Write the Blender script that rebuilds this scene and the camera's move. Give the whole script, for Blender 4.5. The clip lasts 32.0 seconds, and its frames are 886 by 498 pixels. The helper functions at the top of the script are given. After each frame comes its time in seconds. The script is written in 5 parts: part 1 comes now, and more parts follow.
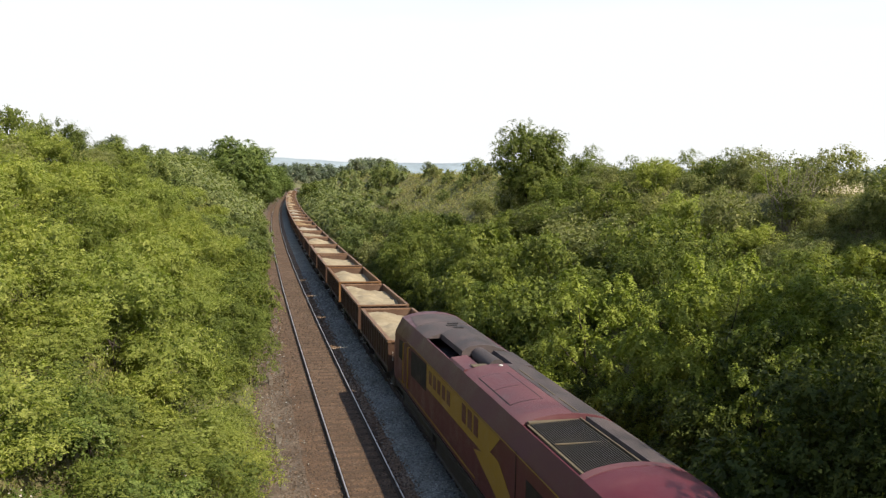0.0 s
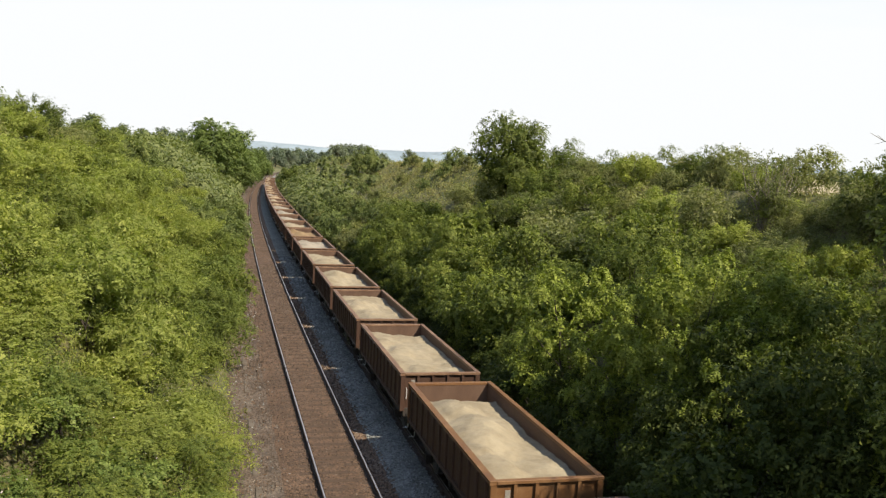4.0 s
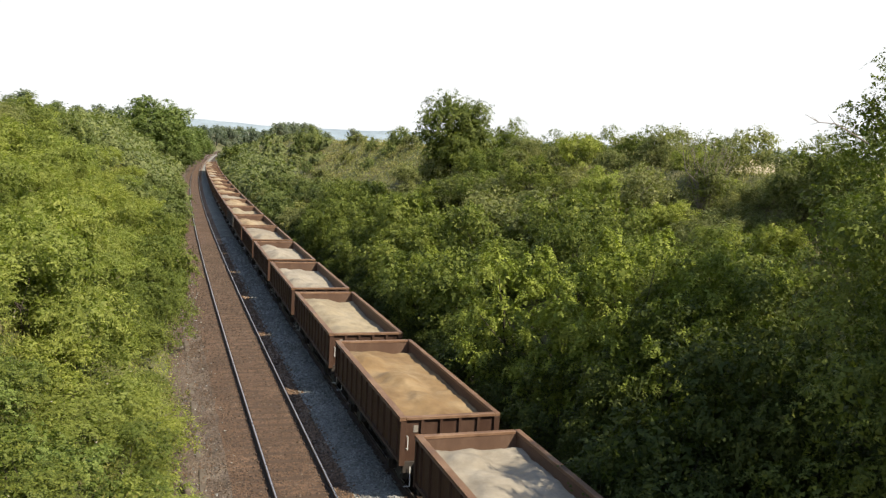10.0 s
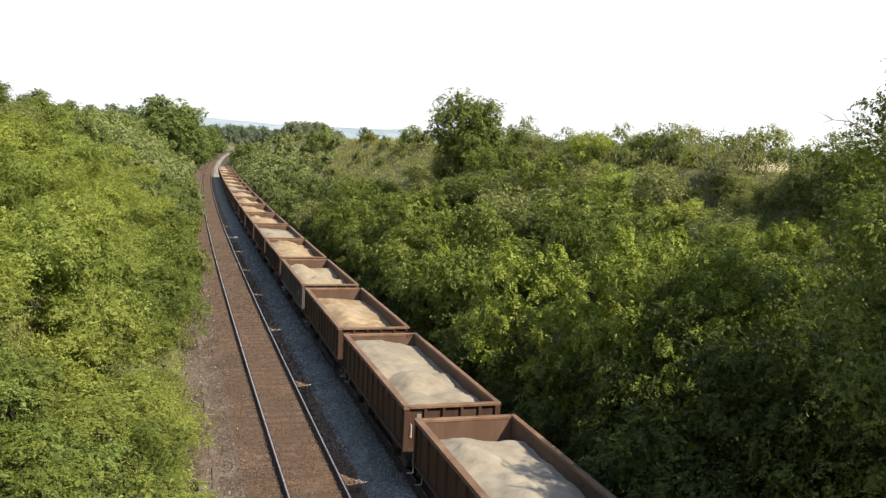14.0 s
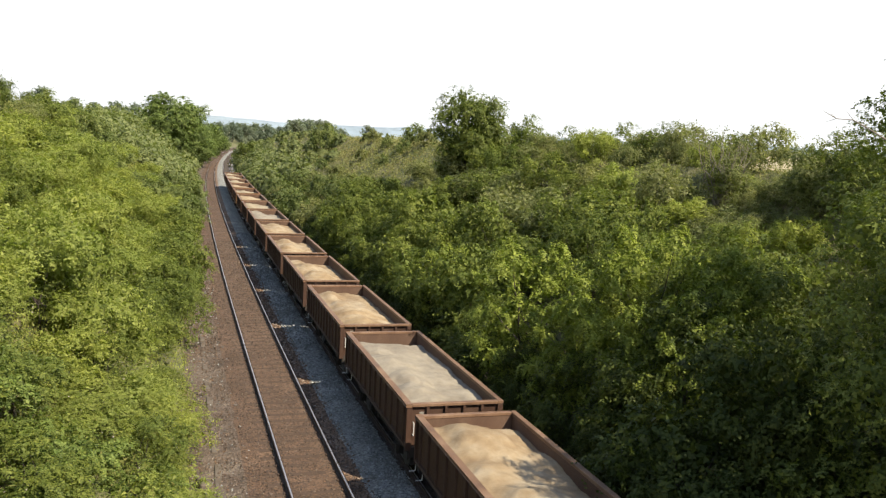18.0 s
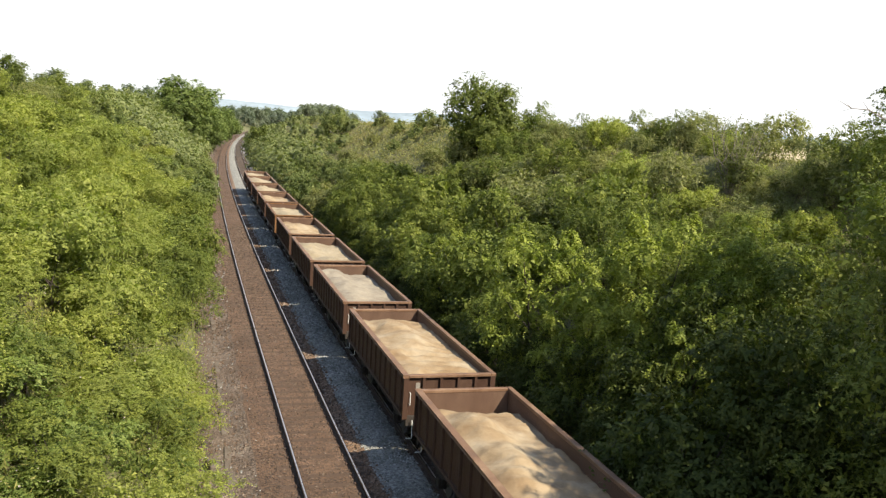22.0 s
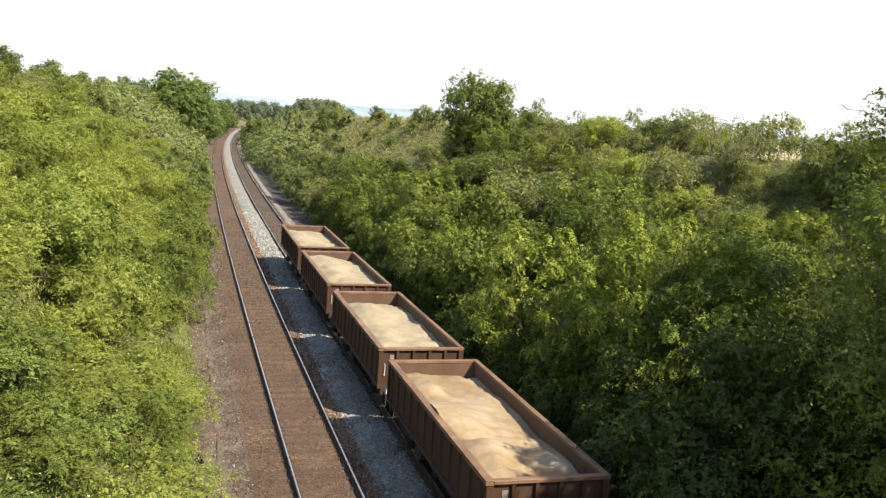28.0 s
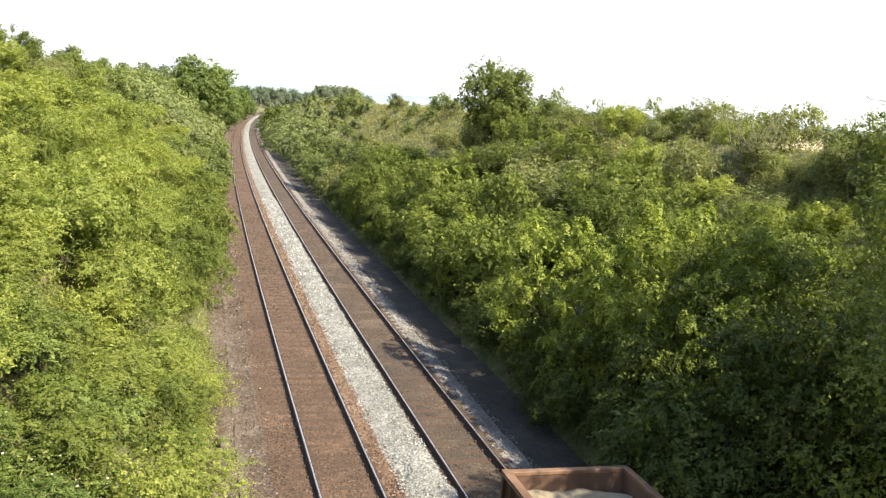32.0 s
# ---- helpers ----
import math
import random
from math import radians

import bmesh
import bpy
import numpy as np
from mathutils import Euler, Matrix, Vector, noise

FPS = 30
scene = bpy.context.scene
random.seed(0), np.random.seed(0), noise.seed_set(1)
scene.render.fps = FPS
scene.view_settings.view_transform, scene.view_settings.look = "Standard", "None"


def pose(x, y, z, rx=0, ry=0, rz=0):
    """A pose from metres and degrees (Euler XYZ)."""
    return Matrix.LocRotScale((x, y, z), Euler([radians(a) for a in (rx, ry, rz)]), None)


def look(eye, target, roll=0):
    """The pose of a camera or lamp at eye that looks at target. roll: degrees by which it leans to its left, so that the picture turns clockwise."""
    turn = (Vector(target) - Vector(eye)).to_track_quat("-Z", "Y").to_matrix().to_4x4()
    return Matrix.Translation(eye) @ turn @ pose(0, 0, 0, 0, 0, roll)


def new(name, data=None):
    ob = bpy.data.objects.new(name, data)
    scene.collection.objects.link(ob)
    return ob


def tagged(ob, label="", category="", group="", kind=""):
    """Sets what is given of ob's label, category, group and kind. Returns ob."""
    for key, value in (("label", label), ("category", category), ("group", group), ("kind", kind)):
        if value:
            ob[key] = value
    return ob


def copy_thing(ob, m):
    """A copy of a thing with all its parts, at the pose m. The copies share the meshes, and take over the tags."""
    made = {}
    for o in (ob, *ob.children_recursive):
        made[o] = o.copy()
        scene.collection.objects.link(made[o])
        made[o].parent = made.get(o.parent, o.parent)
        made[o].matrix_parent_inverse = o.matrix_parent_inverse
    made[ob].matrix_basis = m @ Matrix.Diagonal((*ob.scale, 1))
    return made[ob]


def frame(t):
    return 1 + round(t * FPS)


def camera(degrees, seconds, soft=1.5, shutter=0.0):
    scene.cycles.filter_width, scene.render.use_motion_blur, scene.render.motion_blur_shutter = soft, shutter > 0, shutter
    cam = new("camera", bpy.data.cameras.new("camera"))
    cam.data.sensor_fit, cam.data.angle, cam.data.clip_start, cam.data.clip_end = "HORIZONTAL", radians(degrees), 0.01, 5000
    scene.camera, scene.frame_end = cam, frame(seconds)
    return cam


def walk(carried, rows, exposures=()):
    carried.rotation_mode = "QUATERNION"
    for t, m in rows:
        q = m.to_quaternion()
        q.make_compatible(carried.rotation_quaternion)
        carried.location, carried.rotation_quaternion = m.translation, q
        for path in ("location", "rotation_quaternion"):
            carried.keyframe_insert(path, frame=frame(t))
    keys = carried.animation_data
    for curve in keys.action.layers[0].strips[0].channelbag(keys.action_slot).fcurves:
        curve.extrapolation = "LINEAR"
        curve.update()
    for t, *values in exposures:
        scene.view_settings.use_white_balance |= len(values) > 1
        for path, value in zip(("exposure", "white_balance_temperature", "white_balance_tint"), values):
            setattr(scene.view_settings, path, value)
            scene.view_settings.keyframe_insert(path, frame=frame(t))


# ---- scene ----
cam = camera(53.73, 32.0, soft=1.3)
EYE = (-3.775, 0.0, 9.043)


def aim(yaw, pitch, roll):
    """Hand-held camera over the cutting: turns only."""
    return pose(*EYE, 90 + pitch, 0, yaw) @ pose(0, 0, 0, 0, 0, roll)


walk(cam, [(t, aim(a, b, c)) for t, a, b, c in (
    (0, -13.44, -4.88, 1.09), (0.5, -13.90, -4.96, 0.87), (1, -13.70, -5.00, 1.28), (1.5, -13.78, -4.87, 1.75), (2, -13.92, -4.85, 2.09),
    (2.5, -14.33, -4.93, 2.26), (3, -14.96, -5.47, 2.42), (3.5, -14.75, -5.56, 2.67), (5.5, -16.09, -5.86, 2.92), (6, -16.52, -6.18, 2.47),
    (6.5, -16.49, -6.25, 2.47), (7, -16.26, -5.66, 1.85), (7.5, -16.62, -6.07, 2.02), (8, -17.40, -6.16, 2.07), (8.5, -17.74, -6.38, 2.09),
    (9, -18.15, -6.51, 2.48), (9.5, -18.41, -6.61, 2.79), (10, -18.60, -6.72, 2.98), (10.5, -18.69, -6.70, 2.89), (11, -18.64, -6.82, 3.12),
    (11.5, -18.77, -6.84, 3.06), (12, -18.46, -6.95, 3.55), (12.5, -18.26, -7.02, 3.46), (13, -17.89, -6.89, 3.26), (13.5, -17.75, -6.88, 2.90),
    (14, -17.83, -6.86, 2.87), (14.5, -17.81, -6.82, 3.04), (16.5, -17.53, -6.84, 2.95), (17, -17.60, -6.93, 3.08), (17.5, -17.43, -6.97, 3.09),
    (18, -17.65, -6.99, 2.98), (18.5, -17.58, -7.06, 3.14), (19, -17.55, -7.13, 3.30), (19.5, -17.64, -7.31, 3.39), (20, -17.46, -7.51, 3.35),
    (20.5, -17.25, -7.79, 3.38), (21, -17.22, -7.78, 3.51), (21.5, -17.04, -7.87, 3.61), (22, -17.01, -7.94, 3.57), (22.5, -16.80, -7.92, 3.56),
    (23, -16.99, -7.81, 3.61), (23.5, -17.15, -7.73, 3.29), (24, -17.17, -7.92, 3.47), (24.5, -17.20, -7.69, 3.14), (25, -16.91, -7.63, 3.35),
    (25.5, -17.20, -7.57, 3.26), (27.5, -17.31, -8.12, 4.19), (28, -17.36, -8.17, 4.24), (28.5, -17.41, -8.27, 4.53), (29, -17.10, -8.36, 4.64),
    (29.5, -17.02, -8.35, 4.41), (30, -16.89, -8.46, 4.80), (30.5, -16.65, -8.76, 4.90), (31, -16.59, -9.11, 5.24), (31.5, -16.62, -9.33, 5.26),
    (32, -16.28, -9.04, 4.59),
)], exposures=((0, 0.79), (3, 0.77), (7, 0.75), (10, 0.87), (13, 0.97), (19, 1.0), (24, 1.2), (28, 1.25), (30, 1.33), (32, 1.58)))

# ---- world, sun ----
SUN_DIR = Vector((0.57, -0.83, 1.0)).normalized()
world = bpy.data.worlds.new("sky_world")
scene.world = world
world.use_nodes = True
wn = world.node_tree.nodes
wl = world.node_tree.links
sky = wn.new("ShaderNodeTexSky")
sky.sky_type = "NISHITA"
sky.sun_disc = False
sky.sun_elevation = math.asin(SUN_DIR.z)
sky.sun_rotation = math.atan2(SUN_DIR.x, SUN_DIR.y)
sky.air_density, sky.dust_density, sky.ozone_density = 1.0, 0.6, 1.0
# bright haze and thin cloud low down, thinning to blue overhead
cloud_at = wn.new("ShaderNodeTexCoord")
stretch = wn.new("ShaderNodeMapping")
stretch.inputs["Scale"].default_value = (1.0, 1.0, 4.0)
cloud = wn.new("ShaderNodeTexNoise")
cloud.inputs["Scale"].default_value, cloud.inputs["Detail"].default_value = 1.7, 5.0
height = wn.new("ShaderNodeSeparateXYZ")
haze = wn.new("ShaderNodeMapRange")
haze.inputs["From Min"].default_value, haze.inputs["From Max"].default_value = 0.10, 0.62
haze.inputs["To Min"].default_value, haze.inputs["To Max"].default_value = 0.58, -0.50
thick = wn.new("ShaderNodeMath")
thick.operation, thick.use_clamp = "ADD", True
sky_mix = wn.new("ShaderNodeMix")
sky_mix.data_type = "RGBA"
sky_mix.inputs[7].default_value = (4.62, 4.7, 4.74, 1)
wl.new(cloud_at.outputs["Generated"], stretch.inputs["Vector"])
wl.new(cloud_at.outputs["Generated"], height.inputs[0])
wl.new(stretch.outputs["Vector"], cloud.inputs["Vector"])
wl.new(height.outputs["Z"], haze.inputs["Value"])
wl.new(haze.outputs["Result"], thick.inputs[0])
wl.new(cloud.outputs["Fac"], thick.inputs[1])
wl.new(thick.outputs[0], sky_mix.inputs[0])
wl.new(sky.outputs["Color"], sky_mix.inputs[6])
wl.new(sky_mix.outputs[2], wn["Background"].inputs["Color"])
wn["Background"].inputs["Strength"].default_value = 0.125

sun_data = bpy.data.lights.new("sun", "SUN")
sun_data.energy, sun_data.angle, sun_data.color = 5.0, radians(0.6), (1.0, 0.90, 0.72)
sun = new("sun", sun_data)
sun.matrix_world = look(SUN_DIR * 60, (0, 0, 0))

# ---- plan numbers ----
BEND = 1.32e-4        # the line bends to the right: x = BEND * y * y
GAUGE = 0.7525        # half the distance between rail heads
UP_X, DOWN_X = 0.0, 3.452
WAGONS, BOX_LEN, BOX_HALF, BOX_TOP = 29, 8.48, 1.325, 2.28


def bend(y):
    return BEND * y * y


def heading(y):
    return -math.degrees(math.atan(2 * BEND * y))


def smooth(a, b, v):
    k = min(1.0, max(0.0, (v - a) / (b - a)))
    return k * k * (3 - 2 * k)


def lift(u, y):
    """Height of the ground, u metres to the right of the near track's centre."""
    depth = 1 - 0.55 * smooth(260, 520, y)
    wob = noise.noise((u * 0.09, y * 0.07, 3.1)) * 0.5 + noise.noise((u * 0.3, y * 0.3, 9.2)) * 0.18
    if u < -3.1:
        k = min(1.0, (-3.1 - u) / 12.4)
        z = -0.55 + 9.0 * (0.75 * k + 0.25 * k * k) * depth
        if u < -15.5:
            z += min(3.0, (-15.5 - u) * 0.035)
        return z + wob * min(1, k * 4)
    if u > 7.0:
        k = min(1.0, (u - 7.0) / 13.5)
        z = -0.55 + 9.0 * (0.9 * k + 0.1 * k * k) * depth
        if u > 20.5:
            z += min(4.0, (u - 20.5) * 0.012)
        return z + wob * min(1, k * 4)
    return -0.55


# ---- materials ----
def material(name):
    m = bpy.data.materials.new(name)
    m.use_nodes = True
    nt = m.node_tree
    return m, nt, nt.nodes["Principled BSDF"]


def ramp(nt, fac, stops):
    r = nt.nodes.new("ShaderNodeValToRGB")
    e = r.color_ramp.elements
    while len(e) < len(stops):
        e.new(0.5)
    for k, (p, c) in zip(e, stops):
        k.position, k.color = p, (*c, 1)
    nt.links.new(fac, r.inputs["Fac"])
    return r.outputs["Color"]


def noise_tex(nt, scale, detail=4.0, rough=0.6, coord="Object", stretch=None):
    tc = nt.nodes.new("ShaderNodeTexCoord")
    src = tc.outputs[coord]
    if stretch:
        mp = nt.nodes.new("ShaderNodeMapping")
        mp.inputs["Scale"].default_value = stretch
        nt.links.new(src, mp.inputs["Vector"])
        src = mp.outputs["Vector"]
    n = nt.nodes.new("ShaderNodeTexNoise")
    n.inputs["Scale"].default_value, n.inputs["Detail"].default_value, n.inputs["Roughness"].default_value = scale, detail, rough
    nt.links.new(src, n.inputs["Vector"])
    return n.outputs["Fac"]


def mix(nt, fac, a, b, how="MIX"):
    m = nt.nodes.new("ShaderNodeMix")
    m.data_type, m.blend_type = "RGBA", how
    for sock, v in ((m.inputs[0], fac), (m.inputs[6], a), (m.inputs[7], b)):
        if isinstance(v, bpy.types.NodeSocket):
            nt.links.new(v, sock)
        elif isinstance(v, (int, float)):
            sock.default_value = v
        else:
            sock.default_value = (*v, 1)
    return m.outputs[2]


def bump(nt, bsdf, height, strength, dist=0.02):
    b = nt.nodes.new("ShaderNodeBump")
    b.inputs["Strength"].default_value, b.inputs["Distance"].default_value = strength, dist
    nt.links.new(height, b.inputs["Height"])
    nt.links.new(b.outputs["Normal"], bsdf.inputs["Normal"])


def leaf_material(name, dark, light, tip, gloss=0.6, thin=0.36):
    """Foliage: hue differs from plant to plant and from leaf to leaf, and some light comes through."""
    m, nt, p = material(name)
    geo = nt.nodes.new("ShaderNodeNewGeometry")
    info = nt.nodes.new("ShaderNodeObjectInfo")
    base = ramp(nt, geo.outputs["Random Per Island"], [(0.0, dark), (0.55, light), (1.0, tip)])
    tone = ramp(nt, info.outputs["Random"], [(0.0, (0.86, 0.90, 0.88)), (0.5, (1.0, 1.0, 1.0)), (1.0, (1.08, 1.05, 0.95))])
    col = mix(nt, 1.0, base, tone, "MULTIPLY")
    patch = noise_tex(nt, 0.9, 2.0, coord="Object")
    col = mix(nt, 0.5, col, ramp(nt, patch, [(0.3, (0.72, 0.78, 0.75)), (0.7, (1.25, 1.2, 1.05))]), "MULTIPLY")
    tuft = noise_tex(nt, 3.2, 1.0, coord="Object")
    col = mix(nt, 0.5, col, ramp(nt, tuft, [(0.3, (0.7, 0.74, 0.74)), (0.7, (1.28, 1.22, 1.08))]), "MULTIPLY")
    nt.links.new(col, p.inputs["Base Color"])
    p.inputs["Roughness"].default_value = gloss
    p.inputs["Specular IOR Level"].default_value = 0.18
    tr = nt.nodes.new("ShaderNodeBsdfTranslucent")
    nt.links.new(mix(nt, 1.0, col, (1.1, 1.25, 0.55), "MULTIPLY"), tr.inputs["Color"])
    ms = nt.nodes.new("ShaderNodeMixShader")
    ms.inputs[0].default_value = thin
    nt.links.new(p.outputs[0], ms.inputs[1])
    nt.links.new(tr.outputs[0], ms.inputs[2])
    nt.links.new(ms.outputs[0], nt.nodes["Material Output"].inputs["Surface"])
    return m


def stained(name, colours, scale, rough, rough_var=0.15, metal=0.0, fine=60.0, relief=0.25, stretch=None):
    """Surface with stains at a large scale and grain at a fine one."""
    m, nt, p = material(name)
    big = noise_tex(nt, scale, 5.0, 0.65, stretch=stretch)
    small = noise_tex(nt, fine, 3.0, 0.7)
    n = len(colours) - 1
    col = ramp(nt, big, [(0.28 + 0.44 * i / n, c) for i, c in enumerate(colours)])
    col = mix(nt, 0.45, col, ramp(nt, small, [(0.3, (0.6, 0.6, 0.6)), (0.7, (1.3, 1.3, 1.3))]), "MULTIPLY")
    nt.links.new(col, p.inputs["Base Color"])
    rr = ramp(nt, big, [(0.3, (rough - rough_var,) * 3), (0.7, (rough + rough_var,) * 3)])
    nt.links.new(rr, p.inputs["Roughness"])
    p.inputs["Metallic"].default_value = metal
    p.inputs["Specular IOR Level"].default_value = 0.28
    bump(nt, p, small, relief)
    return m


LEAF_HAWTHORN = leaf_material("leaf_hawthorn", (0.088, 0.112, 0.026), (0.132, 0.160, 0.036), (0.195, 0.218, 0.055))
# darker hawthorn leaf; the dark between lit bushes is put into its colour
LEAF_MID = leaf_material("leaf_mid", (0.072, 0.094, 0.023), (0.108, 0.134, 0.031), (0.16, 0.182, 0.046))
# sun on the brightest bushes is put into this leaf colour
LEAF_SUNLIT = leaf_material("leaf_sunlit", (0.135, 0.168, 0.031), (0.20, 0.236, 0.045), (0.275, 0.305, 0.074))
LEAF_BRAMBLE = leaf_material("leaf_bramble", (0.084, 0.122, 0.030), (0.135, 0.180, 0.045), (0.215, 0.255, 0.086), thin=0.40)
LEAF_WILLOW = leaf_material("leaf_willow", (0.178, 0.209, 0.050), (0.238, 0.268, 0.068), (0.318, 0.336, 0.104), thin=0.46)
LEAF_GREY = leaf_material("leaf_grey", (0.125, 0.138, 0.054), (0.19, 0.20, 0.082), (0.27, 0.268, 0.125), thin=0.42)
# shade at the foot of the bank is put into this colour
LEAF_SHADE = leaf_material("leaf_shade", (0.040, 0.055, 0.015), (0.060, 0.078, 0.019), (0.094, 0.112, 0.028))
LEAF_CREST = leaf_material("leaf_crest", (0.062, 0.085, 0.024), (0.102, 0.128, 0.034), (0.152, 0.175, 0.052))
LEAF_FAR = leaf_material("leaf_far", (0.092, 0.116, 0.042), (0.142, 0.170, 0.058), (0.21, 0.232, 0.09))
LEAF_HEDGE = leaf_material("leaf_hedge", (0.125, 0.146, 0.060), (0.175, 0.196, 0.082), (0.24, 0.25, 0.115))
LEAF_ASH = leaf_material("leaf_ash", (0.095, 0.130, 0.042), (0.140, 0.182, 0.056), (0.20, 0.236, 0.08))
# the blue-grey of distance haze is put into this leaf colour
LEAF_HAZE = leaf_material("leaf_haze", (0.115, 0.142, 0.115), (0.155, 0.182, 0.148), (0.20, 0.225, 0.185))
GRASS_BLADE = leaf_material("grass_blade", (0.085, 0.1, 0.022), (0.16, 0.165, 0.045), (0.26, 0.24, 0.09), 0.6)
GRASS_PALE = leaf_material("grass_pale", (0.13, 0.142, 0.050), (0.19, 0.196, 0.075), (0.28, 0.268, 0.118), 0.7)
GRASS_STRAW = leaf_material("grass_straw", (0.17, 0.158, 0.065), (0.245, 0.22, 0.10), (0.335, 0.295, 0.155), 0.7)
PETAL = stained("petal", ((0.30, 0.25, 0.22), (0.42, 0.38, 0.34)), 4.0, 0.6)
BARK = stained("bark", ((0.028, 0.022, 0.016), (0.055, 0.044, 0.033), (0.09, 0.075, 0.058)), 6.0, 0.85, stretch=(1, 1, 0.3))
DRY_WOOD = stained("dry_wood", ((0.120, 0.102, 0.078), (0.228, 0.198, 0.156)), 5.0, 0.85)


def ground_material():
    """Earth and grass on the banks, pale stubble on the fields beyond them."""
    m, nt, p = material("bank_ground")
    big = noise_tex(nt, 0.12, 5.0)
    mid = noise_tex(nt, 1.4, 5.0)
    fine = noise_tex(nt, 22.0, 4.0)
    grass = ramp(nt, mid, [(0.3, (0.045, 0.055, 0.018)), (0.5, (0.085, 0.10, 0.03)), (0.7, (0.16, 0.15, 0.06))])
    dry = ramp(nt, mid, [(0.3, (0.08, 0.075, 0.03)), (0.7, (0.17, 0.14, 0.065))])
    col = mix(nt, ramp(nt, big, [(0.42, (0, 0, 0)), (0.62, (1, 1, 1))]), grass, dry)
    col = mix(nt, 0.5, col, ramp(nt, fine, [(0.3, (0.5, 0.5, 0.5)), (0.7, (1.4, 1.4, 1.4))]), "MULTIPLY")
    nt.links.new(col, p.inputs["Base Color"])
    p.inputs["Roughness"].default_value = 0.95
    bump(nt, p, fine, 0.7, 0.1)
    return m


GROUND = ground_material()
FIELD = stained("stubble_field", ((0.315, 0.255, 0.150), (0.375, 0.315, 0.195), (0.435, 0.375, 0.247)), 0.05, 0.95, 0.03, fine=3.0)


def ballast_material(name, colours, tone_lo=0.45, tone_hi=1.5):
    m, nt, p = material(name)
    vor = nt.nodes.new("ShaderNodeTexVoronoi")
    vor.inputs["Scale"].default_value = 19.0
    tc = nt.nodes.new("ShaderNodeTexCoord")
    nt.links.new(tc.outputs["Object"], vor.inputs["Vector"])
    big = noise_tex(nt, 0.55, 5.0, 0.65)
    col = ramp(nt, big, [(0.3, colours[0]), (0.5, colours[1]), (0.7, colours[2])])
    sep = nt.nodes.new("ShaderNodeSeparateColor")
    nt.links.new(vor.outputs["Color"], sep.inputs[0])
    col = mix(nt, 0.75, col, ramp(nt, sep.outputs[0], [(0.0, (tone_lo,) * 3), (1.0, (tone_hi,) * 3)]), "MULTIPLY")
    nt.links.new(col, p.inputs["Base Color"])
    p.inputs["Roughness"].default_value = 0.92
    bump(nt, p, vor.outputs["Distance"], 0.9, 0.04)
    return m


BALLAST_BROWN = ballast_material("ballast_brown", ((0.054, 0.030, 0.015), (0.077, 0.043, 0.023), (0.107, 0.063, 0.036)), 0.35, 1.75)
# tree shade and sun dapples on the far track are put into this colour
BALLAST_DAPPLED = ballast_material("ballast_dappled", ((0.033, 0.023, 0.015), (0.050, 0.035, 0.022), (0.105, 0.072, 0.045)), 0.4, 1.6)
BALLAST_GREY = ballast_material("ballast_grey", ((0.130, 0.127, 0.112), (0.182, 0.178, 0.158), (0.252, 0.247, 0.224)), 0.35, 1.6)
BALLAST_RUST = ballast_material("ballast_rust", ((0.085, 0.048, 0.026), (0.128, 0.076, 0.043), (0.17, 0.118, 0.08)), 0.4, 1.7)
BALLAST_CESS = ballast_material("ballast_cess", ((0.064, 0.043, 0.028), (0.090, 0.063, 0.043), (0.15, 0.115, 0.085)), 0.4, 1.6)
BALLAST_CINDER = ballast_material("ballast_cinder", ((0.026, 0.022, 0.018), (0.042, 0.035, 0.029), (0.072, 0.062, 0.053)))
# lightened so that the colour carries the sun on this strip
BALLAST_SHOULDER = ballast_material("ballast_shoulder", ((0.095, 0.084, 0.075), (0.155, 0.142, 0.130), (0.22, 0.21, 0.197)))


def stone_material(name, a, b, c):
    m, nt, p = material(name)
    geo = nt.nodes.new("ShaderNodeNewGeometry")
    col = ramp(nt, geo.outputs["Random Per Island"], [(0.0, a), (0.6, b), (1.0, c)])
    col = mix(nt, 0.5, col, ramp(nt, noise_tex(nt, 0.5), [(0.3, (0.75, 0.72, 0.7)), (0.7, (1.2, 1.18, 1.15))]), "MULTIPLY")
    nt.links.new(col, p.inputs["Base Color"])
    p.inputs["Roughness"].default_value = 0.9
    return m


STONE_BROWN = stone_material("stone_brown", (0.040, 0.026, 0.017), (0.074, 0.049, 0.033), (0.13, 0.096, 0.070))
STONE_GREY = stone_material("stone_grey", (0.09, 0.093, 0.088), (0.19, 0.194, 0.186), (0.32, 0.325, 0.31))
STONE_DUST = stone_material("stone_dust", (0.09, 0.085, 0.078), (0.16, 0.152, 0.142), (0.25, 0.24, 0.228))
STONE_RUST = stone_material("stone_rust", (0.075, 0.042, 0.023), (0.135, 0.080, 0.045), (0.24, 0.20, 0.165))

RAIL_SIDE = stained("rail_side", ((0.030, 0.019, 0.014), (0.052, 0.032, 0.023)), 3.0, 0.75)
RAIL_HEAD = stained("rail_head", ((0.40, 0.38, 0.37), (0.52, 0.50, 0.49)), 2.0, 0.30, 0.06, metal=0.85, relief=0.05)
SLEEPER = stained("sleeper", ((0.054, 0.034, 0.022), (0.076, 0.049, 0.033)), 2.0, 0.9)
CONCRETE = stained("concrete", ((0.075, 0.058, 0.042), (0.10, 0.08, 0.06), (0.135, 0.115, 0.09)), 1.5, 0.9)

